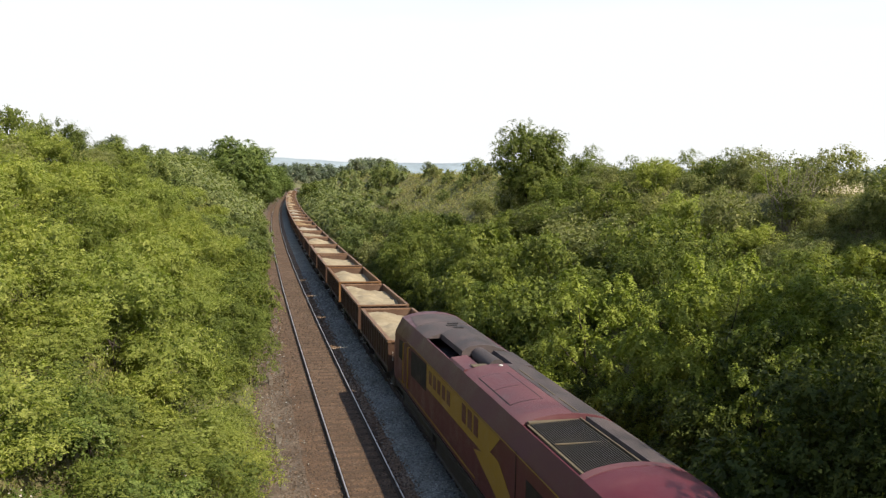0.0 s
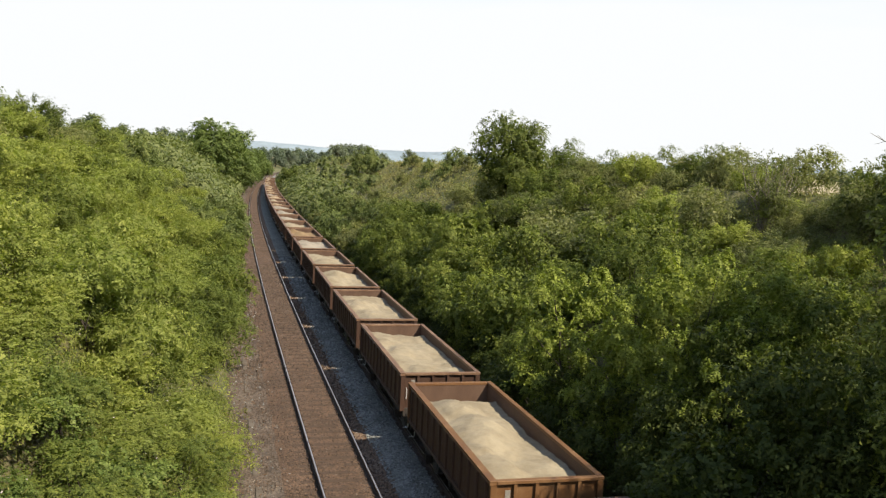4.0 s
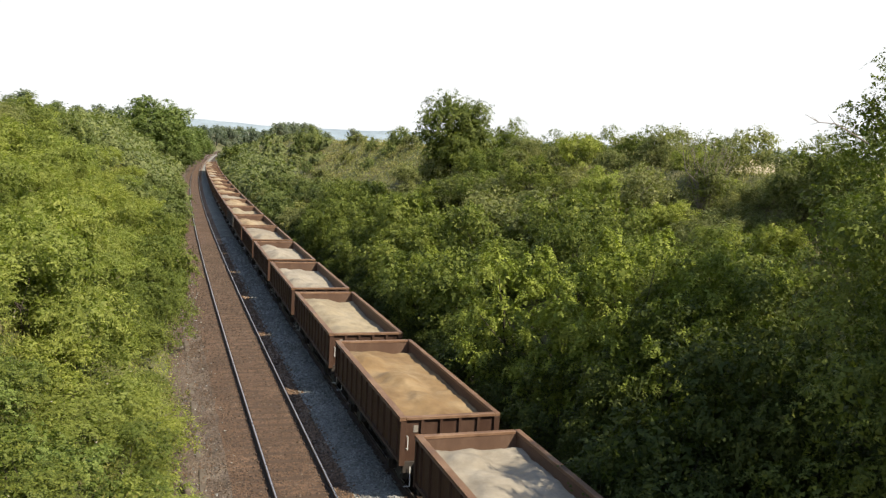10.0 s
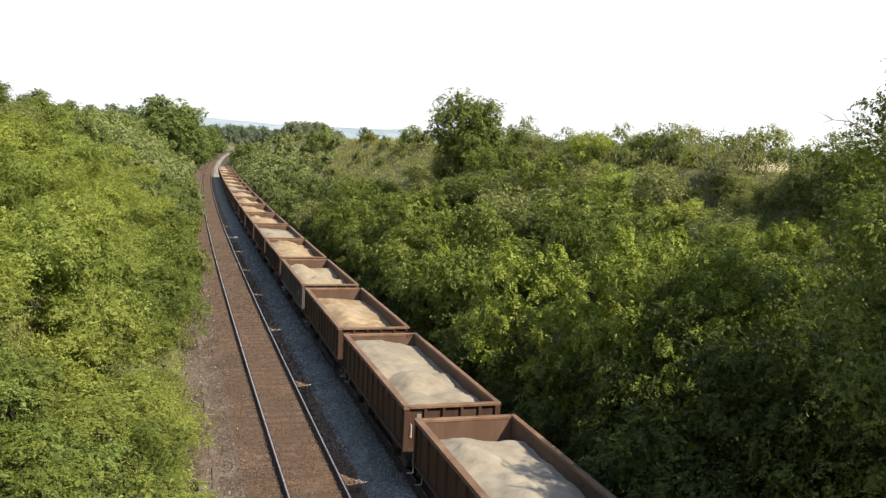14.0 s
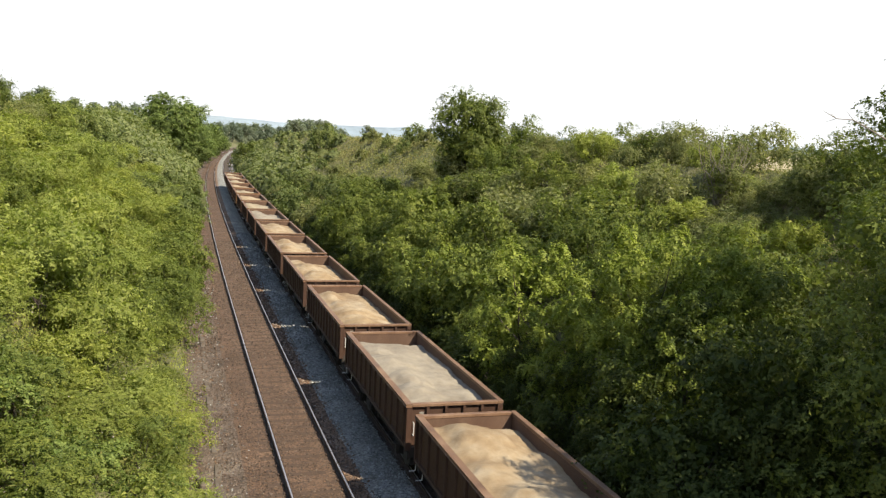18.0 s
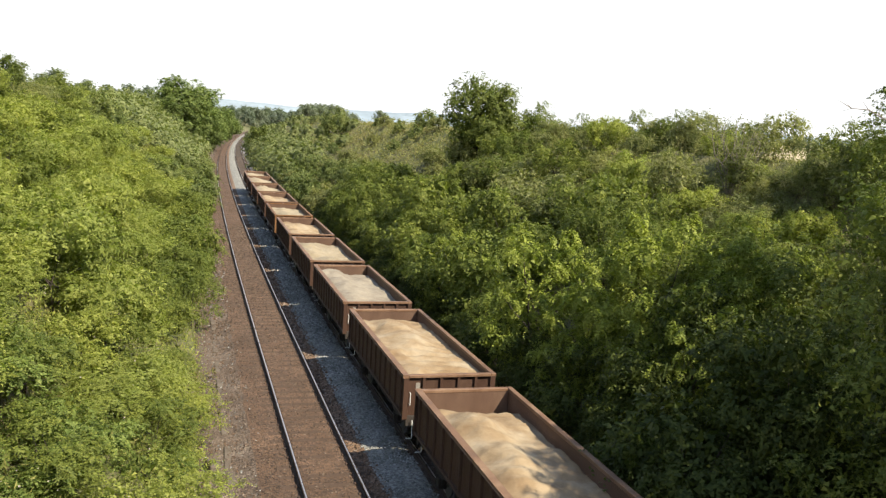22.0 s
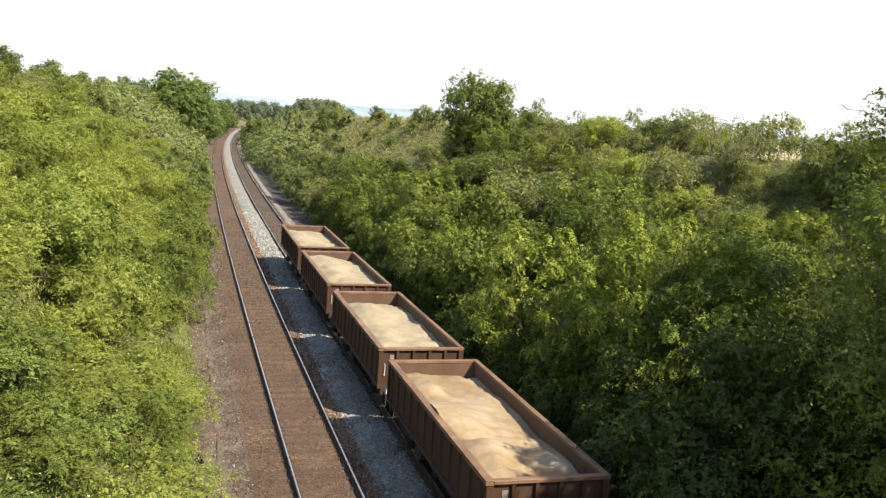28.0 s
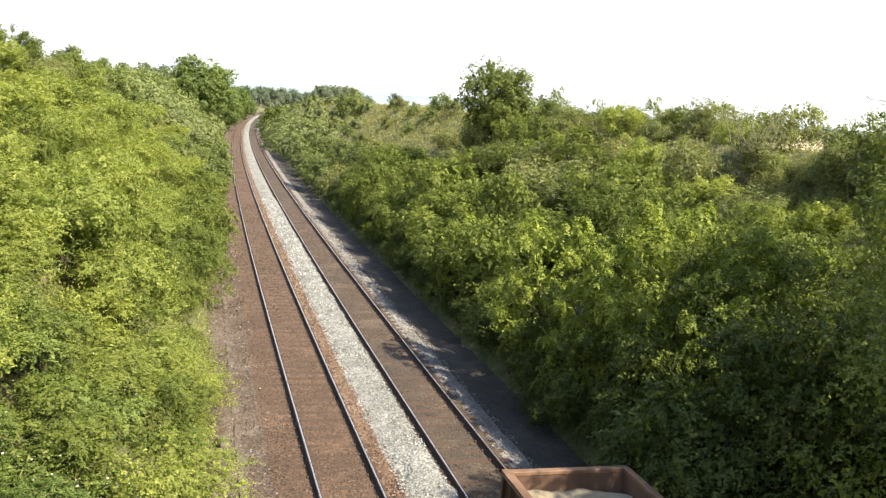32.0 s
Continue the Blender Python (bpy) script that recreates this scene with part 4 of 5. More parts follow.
    for k in range(shoots):
        b = rng.integers(blobs)
        o = unit((cen[b] - np.array([0, 0, mid * 0.7]))[None])[0]
        dr = unit((o + rng.normal(0, 0.45, 3) + np.array([0, 0, 0.75]))[None])[0]
        start = cen[b] + dr * rad[b] * 0.8
        length = radius * rng.uniform(0.12, 0.34)
        q = np.linspace(0, 1, per)[:, None]
        line = start + dr * length * q + np.array([0, 0, -0.35]) * length * q * q
        sp.append(line + rng.normal(0, leaf * 0.5, (per, 3)) * (1.2 - 0.6 * q))
        sn.append(rng.normal(0, 0.6, (per, 3)) + np.array([0, 0, 0.7]))
    if sp:
        sp, sn = np.concatenate(sp), np.concatenate(sn)
        groups.append((sp, sn, leaf * rng.uniform(0.65, 1.2, len(sp)), narrow, corners, sn * 0.3 + np.array([0, 0, 0.6])))
    child("crown", leaf_mesh("crown", groups, mat, rng), top)
    limbs = []
    stems = 1 if stem > 1.2 else 3
    tips = cen[np.argsort(-rad)[: min(9, blobs)]]
    r0 = 0.025 * height if stem > 1.2 else 0.011 * height
    for k in range(stems):
        base = (0, 0, -0.3)
        lean = (rng.normal(0, 0.22), rng.normal(0, 0.22)) if stems > 1 else (0, 0)
        fork = (lean[0], lean[1], max(stem, 0.3 * height))
        limbs.append((crooked(base, fork, rng, 4), [r0 * (1 - 0.12 * i) for i in range(4)]))
        for t in tips[k::stems]:
            limbs.append((crooked(fork, t, rng, 4), [r0 * 0.55 * (1 - 0.24 * i) for i in range(4)]))
    child("trunk", limb_mesh("trunk", limbs, BARK, 4), top)
    return top


def bare_plant(name, label, category, seed, radius, height, mat, leaves, thick=1.0):
    """Half-dead bush: many thin branches and few leaves."""
    rng = np.random.default_rng(seed)
    top = tagged(new(name), label, category)
    limbs, pos = [], []
    for k in range(26):
        a = rng.uniform(0, 2 * math.pi)
        tip = np.array([math.cos(a) * radius * rng.uniform(0.3, 1), math.sin(a) * radius * rng.uniform(0.3, 1), height * rng.uniform(0.6, 1.0)])
        pts = crooked((0, 0, -0.2), tip, rng, 6, 0.15)
        limbs.append((pts, [0.04 * thick, 0.032 * thick, 0.025 * thick, 0.018 * thick, 0.013 * thick, 0.008 * thick]))
        for j in range(5):
            s = np.array(pts[2 + j % 4])
            e = s + rng.normal(0, 0.32, 3) + np.array([0, 0, 0.28])
            limbs.append((crooked(s, e, rng, 3), [0.013 * thick, 0.01 * thick, 0.006 * thick]))
            pos.append(s + (e - s) * rng.uniform(0.2, 1.05, (leaves, 1)) + rng.normal(0, 0.09, (leaves, 3)))
    pos = np.concatenate(pos)
    blades = (pos, rng.normal(0, 1, pos.shape) + np.array([0, 0, 0.5]), 0.09 * rng.uniform(0.6, 1.2, len(pos)), 0.6, 4, None)
    child("foliage", leaf_mesh("foliage", [blades], mat, rng), top)
    child("branchwork", limb_mesh("branchwork", limbs, DRY_WOOD, 4), top)
    return top


def stand(ob, u, y, turn=0.0, size=1.0, sink=0.12, tall=1.0):
    """Pose on the bank, u metres from the near track's centre."""
    return Matrix.Translation((u + bend(y), y, lift(u, y) - sink)) @ pose(0, 0, 0, 0, 0, turn) @ Matrix.Diagonal((size, size, size * tall, 1))


def from_eye(az, y):
    """Distance from the near track of the place seen at that bearing, y metres along."""
    return EYE[0] + y * math.tan(radians(az)) - bend(y)


rnd = random.Random(11)

# kinds, each built once
HAW = ("dense green hawthorn bush on the cutting slope", "bush", "bushes on the cutting slopes")
near_a = plant("hawthorn_bush", *HAW, 1, 1.9, 3.6, 0.15, 0.068, 10500, LEAF_HAWTHORN, 26, 60, corners=3)
near_b = plant("hawthorn_bush", *HAW, 2, 2.2, 4.2, 0.2, 0.072, 11500, LEAF_MID, 30, 60, corners=3)
near_c = plant("field_maple_bush", "bright green bush with drooping sprays, sun put into its leaf colour", "bush", HAW[2], 3, 2.5, 6.2, 0.15, 0.084, 19000, LEAF_SUNLIT, 70, 90, droop=0.7, tufts=7, clump=(0.10, 0.21))
near_d = plant("elder_bush", "bush at the foot of the slope, shade put into its leaf colour", "bush", HAW[2], 4, 1.9, 3.8, 0.1, 0.076, 8000, LEAF_SHADE, 26, 50, corners=3)
near_e = plant("bramble_bush", "low tangled bramble on the cutting slope", "bush", HAW[2], 5, 1.8, 1.5, 0.02, 0.068, 7800, LEAF_BRAMBLE, 26, 70, low=0.05, tufts=20)
near_f = plant("willow_bush", "pale green feathery willow bush on the slope", "bush", HAW[2], 6, 1.8, 2.6, 0.1, 0.080, 11000, LEAF_WILLOW, 26, 110, airy=0.10, narrow=0.42, droop=-0.2, corners=3, tight=1.6)
near_g = plant("grey_bush", "grey-green sallow bush on the slope", "bush", HAW[2], 7, 1.9, 2.6, 0.1, 0.074, 10000, LEAF_GREY, 26, 90, airy=0.08, narrow=0.5, corners=3, tight=1.4, droop=0.0)
near_h = plant("hawthorn_tree", "tall dense hawthorn tree beside the bridge", "tree", "trees beside the bridge", 8, 2.5, 9.0, 0.8, 0.070, 28000, LEAF_HAWTHORN, 100, 60, low=0.05, corners=3, tufts=12, clump=(0.13, 0.3))
mid_a = plant("hawthorn_bush", *HAW, 21, 2.0, 3.2, 0.2, 0.105, 6200, LEAF_HAWTHORN, 28, 50, corners=3)
mid_b = plant("willow_bush", "pale green willow bush on the slope", "bush", HAW[2], 22, 2.0, 3.0, 0.2, 0.115, 6400, LEAF_WILLOW, 28, 70, airy=0.10, narrow=0.5, corners=3, tight=1.6, droop=-0.2)
mid_c = plant("grey_bush", "grey-green bush on the slope", "bush", HAW[2], 23, 2.1, 2.6, 0.2, 0.108, 6200, LEAF_GREY, 28, 60, corners=3, tight=1.4)
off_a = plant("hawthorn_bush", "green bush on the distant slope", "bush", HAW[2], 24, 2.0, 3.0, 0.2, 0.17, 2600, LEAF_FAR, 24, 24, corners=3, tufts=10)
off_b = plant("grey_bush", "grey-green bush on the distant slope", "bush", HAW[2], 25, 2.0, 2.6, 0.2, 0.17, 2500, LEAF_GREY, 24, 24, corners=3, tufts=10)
crest_tree = plant("hawthorn_tree", "round dark green hawthorn tree on the crest", "tree", "", 41, 3.0, 5.6, 0.5, 0.13, 26000, LEAF_CREST, 80, 110, tufts=12, corners=3)
ash_tree = plant("ash_tree", "tall leafy tree beside the railway", "tree", "trees by the line", 42, 5.0, 11.5, 0.6, 0.26, 18000, LEAF_ASH, 80, 40, low=0.06, corners=3)
line_bush = plant("hawthorn_bush", "large dark green bush close beside the far track", "bush", HAW[2], 44, 2.6, 4.6, 0.1, 0.2, 6500, LEAF_CREST, 40, 30, corners=3)
far_tree = plant("far_tree", "distant rounded tree on the skyline", "tree", "distant trees", 43, 5.0, 9.0, 0.6, 0.5, 2800, LEAF_HAZE, 34, 12, low=0.08, corners=3, tufts=8)
made = {line_bush: 0, near_a: 0, near_b: 0, near_c: 0, near_d: 0, near_e: 0, near_f: 0, near_g: 0, near_h: 0, mid_a: 0, mid_b: 0, mid_c: 0, off_a: 0, off_b: 0, crest_tree: 0, ash_tree: 0, far_tree: 0}


def put(ob, u, y, turn=None, size=1.0, tall=1.0, sink=0.12):
    """The plant itself the first time, copies after that."""
    m = stand(ob, u, y, rnd.uniform(0, 360) if turn is None else turn, size, sink, tall)
    if made[ob] == 0:
        ob.matrix_world = m
        made[ob] = 1
        return ob
    made[ob] += 1
    return copy_thing(ob, m @ Matrix.Diagonal((1 / ob.scale[0], 1 / ob.scale[1], 1 / ob.scale[2], 1)))


# landmarks
put(crest_tree, from_eye(18.9, 64), 64, 40, 1.0, 1.12)
dead_u = from_eye(35.0, 32)
bare = bare_plant("half_dead_bush", "half-dead bush with bare pale twigs on the crest", "bush", 51, 1.5, 3.2, LEAF_GREY, 34, 1.0)
bare.matrix_world = stand(bare, dead_u, 32)
put(near_c, from_eye(24.0, 27.0), 27.0, 20, 1.0, 1.0)
put(near_c, from_eye(30.4, 22.4), 22.4, 140, 1.02, 1.05)
put(near_c, from_eye(36.5, 20.0), 20.0, 250, 0.9, 0.95)
put(near_c, from_eye(18.5, 37.0), 37.0, 310, 0.8, 0.9)
put(near_c, from_eye(33.6, 19.4), 19.4, 75, 0.85, 1.0)
put(near_c, from_eye(27.2, 23.6), 23.6, 190, 0.8, 0.95)
put(ash_tree, from_eye(0.2, 200), 200, 0, 1.5, 0.78)
put(ash_tree, from_eye(1.5, 222), 222, 60, 1.05, 0.8)
put(ash_tree, from_eye(2.0, 250), 250, 200, 0.8, 0.75)
put(line_bush, from_eye(4.95, 226), 226, 30, 1.15, 1.05)
put(line_bush, from_eye(5.3, 205), 205, 130, 0.9, 0.8)
put(ash_tree, from_eye(3.0, 320), 320, 250, 0.85, 0.85)
put(off_a, from_eye(9.6, 140), 140, 10, 1.35, 1.15)
# bushes before the lone tree, and low growth along the crest beside it
for az, y, size in ((15.6, 60, 0.75), (17.0, 57, 0.85), (18.4, 56, 0.9), (19.6, 55, 0.9), (20.9, 53, 0.85), (22.3, 50, 0.8), (16.4, 64, 0.7), (20.4, 60, 0.8), (21.6, 57, 0.8)):
    put((mid_a, mid_c, mid_a)[int(az) % 3], from_eye(az, y), y, None, size)
for az, u, size in ((12.5, 20.5, 0.6), (13.4, 19.5, 0.45), (14.6, 19, 0.5), (15.2, 20.5, 0.75), (16.3, 20.5, 0.6)):
    y = (u - EYE[0]) / math.tan(radians(az)) * 1.04
    put((off_a, off_b)[int(az * 10) % 2], u, y, None, size)
for k in range(13):
    az = 21.8 + k * 0.95
    y = 26.5 / math.tan(radians(az))
    put((mid_c, mid_a, mid_c)[k % 3], from_eye(az, y), y, None, 0.50 + 0.08 * (k * 7 % 4), 0.95, 0.3)
for az, y, size in ((34.6, 28.5, 0.7), (36.4, 27.0, 0.65), (38.0, 25.5, 0.6), (37.0, 23.5, 0.75), (39.2, 22.5, 0.7)):
    put((near_g, near_f)[int(y) % 2], from_eye(az, y), y, None, size)
put(ash_tree, from_eye(1.3, 240), 240, 120, 1.0)
put(ash_tree, from_eye(2.4, 290), 290, 200, 1.0)
spiky = plant("larch_bush", "dark open-branched spiky bush on the crest", "bush", "", 52, 1.9, 4.4, 0.3, 0.12, 6500, LEAF_CREST, 54, 130, airy=0.15, narrow=0.4, corners=3, tufts=6, tight=1.6, clump=(0.08, 0.19))
spiky.matrix_world = stand(spiky, from_eye(-9.9, 62), 62)
put(mid_a, from_eye(-7.0, 82), 82, 10, 0.9, 1.2)
put(mid_a, from_eye(-12.6, 58), 58, 70, 1.0, 1.35)
# tall trees on the slope next to the bridge, which shade the foot of the bank
corner = put(near_h, from_eye(47.2, 15.5), 15.5, 0, 1.05, 0.97)
foot = corner.matrix_world.inverted()
branch = [foot @ Vector((EYE[0] + y * math.tan(radians(az)), y, EYE[2] + y / math.cos(radians(az)) * math.tan(radians(el)))) for az, y, el in ((44, 15.0, 1.4), (43.0, 15.0, 2.0), (42.1, 15.1, 2.5), (41.2, 15.1, 2.55), (40.4, 15.1, 3.0))]
twigs = [(branch, [0.022, 0.018, 0.014, 0.01, 0.004])] + [([branch[k], branch[k] + Vector((dx, 0.1, dz))], [0.007, 0.003]) for k, dx, dz in ((1, -0.15, 0.16), (2, -0.1, 0.18), (3, -0.16, -0.07), (3, -0.1, 0.12))]
child("dead_branch", limb_mesh("dead_branch", twigs, DRY_WOOD, 4), corner)
# mostly out of view, added to throw shade on the bank's foot and wagons
for u, y, size in ((8.7, 11.4, 1.04), (8.4, 8.0, 1.15), (12.8, 8.2, 1.1), (16.2, 8.8, 0.62), (16.0, 4.0, 1.15), (11.0, 4.0, 1.1), (14.0, -1.0, 1.2), (10.2, -1.5, 1.1)):
    put(near_h, u, y, None, size)
for u, y, size in ((8.9, 10.6, 1.2), (13.4, 14.4, 1.0), (9.0, 15.0, 1.2), (8.8, 18.6, 1.15), (9.2, 6.5, 1.3)):
    put(near_d, u, y, None, size, 1.2)

# darker bushes that stand out of the left-hand slope
for az, y, size, tall in ((-7.5, 18.5, 0.8, 0.7), (-1.5, 22.5, 0.7, 0.7), (-9.0, 22, 0.85, 0.8), (-4.0, 27, 0.7, 0.75), (-7.5, 31, 0.8, 0.8), (-2.0, 36, 0.7, 0.8), (-9.8, 41, 0.9, 0.9), (0.9, 39, 0.75, 1.0), (0.3, 46, 0.8, 1.0), (-5.0, 44, 0.8, 0.9)):
    put(near_a, from_eye(az, y), y, None, size, tall)

# right-hand slope, from the foot to the crest
RIGHT = ((7.3, 0.55, (near_d, near_d)), (8.0, 1.15, (near_d, near_a, near_d, near_b)), (11.2, 1.05, (near_a, near_b, near_b, near_d)), (14.0, 0.95, (near_a, near_g, near_a, near_b)), (16.8, 0.72, (near_a, near_g, near_f)), (19.4, 0.6, (near_g, near_g, near_f)), (21.6, 0.58, (near_a, near_g)))
for u0, size, kinds in RIGHT:
    y = 9.5 + rnd.uniform(0, 1.5)
    while y < 76:
        ob = kinds[rnd.randrange(len(kinds))]
        if 7.5 < u0 < 12 and 19 < y < 30.5:
            y += 0.9
            if u0 < 10:
                put(near_d, u0 + rnd.uniform(-0.5, -0.1), y, None, rnd.uniform(0.8, 1.0), 0.95)
            else:
                put(near_b, u0 + rnd.uniform(0.6, 1.2), y, None, size * rnd.uniform(0.8, 1.1))
            y += 2.4
            continue
        # near the foot, bushes whose leaf colour already holds the shade
        if y < 23 and u0 < 13:
            ob = near_d if u0 < 9 or y < 16 else (near_a, near_b)[rnd.randrange(2)]
        if y > 32 or u0 > 16:
            ob = {near_g: mid_c, near_f: mid_b}.get(ob, mid_a)
        if not (u0 > 13 and rnd.random() < (0.6 if y > 48 else 0.12)):
            if u0 < 7.5 and y > 27:
                y += 3
                continue
            back = 0.8 if u0 < 9 and y > 27 else 0.0
            put(ob, u0 + back + rnd.uniform(-0.5, 0.6), y, None, size * (1 - 0.18 * back) * rnd.uniform(0.65, 1.3), rnd.uniform(0.8, 1.15) * (1.12 if u0 < 9 else 1))
        y += rnd.uniform(2.4, 3.7) if y < 32 else rnd.uniform(2.9, 4.2)
for az, y, size in ((33.2, 25.5, 0.95), (35.2, 23.6, 0.9), (37.2, 22.2, 1.0), (34.2, 21.8, 1.0), (36.2, 20.4, 0.95), (31.0, 27.5, 0.95), (38.6, 20.6, 0.9)):
    put((near_a, near_f, near_g)[int(y) % 3], from_eye(az, y), y, None, size, 1.0, 0.2)
for az, y, size in ((34.5, 21.5, 0.95), (36.0, 20.0, 0.95), (37.5, 19.5, 1.0), (39.0, 18.8, 1.0), (36.8, 22.5, 0.85), (35.2, 24.6, 0.8), (38.4, 21.4, 0.9)):
    put((near_a, near_g, near_b)[int(y * 2) % 3], from_eye(az, y), y, None, size, 1.0, 0.2)
# close crest line
for k in range(16):
    az = 21.5 + k * 1.0
    y = 27.5 / math.tan(radians(az)) * rnd.uniform(0.9, 1.0)
    if y < 70 and not 33.9 < az < 38.2:
        put((near_g, near_a, near_g)[k % 3], from_eye(az, y), y, None, rnd.uniform(0.62, 0.85), rnd.uniform(0.8, 1.1), 0.35)
for az, size in ((38.2, 0.5), (40.2, 0.7), (41.3, 0.85), (42.6, 0.95), (43.8, 1.0)):
    y = 23.0 / math.tan(radians(az))
    put((near_g, near_a)[int(az) % 2], from_eye(az, y), y, None, size, 1.0, 0.3)
# pale bushes in the hollow under the crest
for u, y, size in ((18.2, 29.5, 0.5), (17.4, 28.0, 0.55), (18.9, 31.6, 0.45), (16.8, 30.4, 0.55), (19.4, 29.0, 0.4), (17.8, 26.2, 0.5), (16.6, 27.0, 0.6)):
    put((near_g, near_f)[int(u * 10) % 2], u, y, None, size, 1.0, 0.1)
# green bushes that lean over the edge of the near track's ballast
for k in range(9):
    put(mid_a, -3.9 + 0.25 * (k % 3), 43 + 4.1 * k, 61.0 * k, 0.62 + 0.12 * (k * 5 % 4), 1.0 + 0.1 * (k % 3))
for k in range(13):
    put(off_a, -3.5 + 0.2 * (k % 3), 82 + 5.6 * k, 83.0 * k, 0.7 + 0.12 * (k * 3 % 4))
# low growth along the foot of the bank, shade put into the near_d leaves
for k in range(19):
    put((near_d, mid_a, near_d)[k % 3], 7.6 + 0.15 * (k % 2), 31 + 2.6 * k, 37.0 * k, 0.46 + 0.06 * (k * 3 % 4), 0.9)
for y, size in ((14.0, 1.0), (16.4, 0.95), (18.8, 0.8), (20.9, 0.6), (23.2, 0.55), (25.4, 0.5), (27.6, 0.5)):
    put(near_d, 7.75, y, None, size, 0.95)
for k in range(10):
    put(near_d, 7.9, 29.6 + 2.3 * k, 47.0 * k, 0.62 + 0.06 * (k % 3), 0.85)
far_spots = []
for u0, size in ((8.5, 1.0), (11.5, 0.8), (14.5, 0.6), (17.5, 0.45), (20.5, 0.4)):
    y = 76.0
    while y < 122:
        put((off_a, off_b)[rnd.randrange(2)], u0 + rnd.uniform(-0.8, 0.8), y, None, size * rnd.uniform(0.8, 1.2), rnd.uniform(0.8, 1.1))
        y += rnd.uniform(3.6, 5.0) * (3.6 if u0 > 13 else 1)
    while y < 430:
        far_spots.append((u0 + rnd.uniform(-1, 1), y, 2.3 * size * rnd.uniform(0.8, 1.3), 3.2 * size * rnd.uniform(0.7, 1.2)))
        y += rnd.uniform(4, 7) * (2.4 if u0 > 13 else 1)

# left-hand slope
LEFT = ((-4.3, 0.55, (near_e, near_e, near_a)), (-6.2, 0.70, (near_e, near_f, near_e)), (-8.4, 0.8, (near_f, near_e, near_f)), (-10.8, 0.85, (near_f, near_f, near_e)), (-13.2, 0.85, (near_f, near_a, near_e)), (-15.6, 0.8, (near_f, near_g)))
for u0, size, kinds in LEFT:
    y = 10.0 + rnd.uniform(0, 1.5)
    while y < 76:
        if u0 > EYE[0] - 0.29 * y - 3.2:
            ob = kinds[rnd.randrange(len(kinds))]
            low, big = 1.0, 1.0
            if y < 25:
                ob, low, big = (near_e, near_e, near_f)[rnd.randrange(3)], 0.75, 1.15
            if y > 26:
                ob = {near_g: mid_c, near_a: mid_a, near_c: mid_a}.get(ob, mid_b)
            if u0 > -5 and y > 28:
                ob, low = (near_a if y < 31 else mid_a), 0.9
            put(ob, u0 + rnd.uniform(-0.7, 0.7), y, None, size * big * rnd.uniform(0.6, 1.35), low * rnd.uniform(0.75, 1.15))
        y += rnd.uniform(1.3, 2.1) if y < 26 else rnd.uniform(2.0, 3.0) if y < 30 else rnd.uniform(2.8, 4.2)
for u0, size in ((-4.7, 0.8), (-7.4, 0.85), (-10.2, 0.95), (-13.0, 0.95), (-16.0, 0.9)):
    y = 76.0
    while y < 122:
        put((off_a, off_a, mid_b)[rnd.randrange(3)], u0 + rnd.uniform(-0.7, 0.5), y, None, size * rnd.uniform(0.7, 1.2), rnd.uniform(0.7, 1.1))
        y += rnd.uniform(3.6, 5.2)
    while y < 430:
        far_spots.append((u0 + rnd.uniform(-1.2, 0.2), y, 2.3 * size * rnd.uniform(0.8, 1.2), 3.2 * size * rnd.uniform(0.7, 1.2)))
        y += rnd.uniform(5, 8)


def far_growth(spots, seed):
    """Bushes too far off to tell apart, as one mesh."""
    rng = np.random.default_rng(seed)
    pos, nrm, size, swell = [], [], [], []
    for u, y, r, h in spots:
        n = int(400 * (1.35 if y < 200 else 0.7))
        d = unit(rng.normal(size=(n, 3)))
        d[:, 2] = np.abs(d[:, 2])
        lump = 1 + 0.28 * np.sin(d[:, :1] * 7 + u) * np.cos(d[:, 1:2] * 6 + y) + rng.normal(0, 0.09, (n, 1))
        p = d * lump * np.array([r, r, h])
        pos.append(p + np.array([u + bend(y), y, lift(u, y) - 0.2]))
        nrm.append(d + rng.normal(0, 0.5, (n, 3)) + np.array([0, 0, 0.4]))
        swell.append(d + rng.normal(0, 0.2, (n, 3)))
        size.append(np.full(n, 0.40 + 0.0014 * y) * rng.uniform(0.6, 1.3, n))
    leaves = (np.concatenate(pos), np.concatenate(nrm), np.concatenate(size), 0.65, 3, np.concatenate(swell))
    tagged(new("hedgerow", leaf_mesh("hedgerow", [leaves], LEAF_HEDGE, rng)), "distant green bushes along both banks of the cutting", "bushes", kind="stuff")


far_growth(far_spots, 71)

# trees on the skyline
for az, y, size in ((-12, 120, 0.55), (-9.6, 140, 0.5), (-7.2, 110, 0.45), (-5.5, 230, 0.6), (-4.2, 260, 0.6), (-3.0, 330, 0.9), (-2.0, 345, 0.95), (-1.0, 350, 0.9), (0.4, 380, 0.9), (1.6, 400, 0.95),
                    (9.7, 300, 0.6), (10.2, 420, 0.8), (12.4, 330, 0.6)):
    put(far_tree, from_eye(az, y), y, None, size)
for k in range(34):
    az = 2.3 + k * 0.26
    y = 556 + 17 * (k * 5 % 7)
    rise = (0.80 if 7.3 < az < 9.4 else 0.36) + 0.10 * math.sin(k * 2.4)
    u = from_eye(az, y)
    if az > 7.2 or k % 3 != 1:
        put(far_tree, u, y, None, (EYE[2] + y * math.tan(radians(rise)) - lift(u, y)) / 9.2)


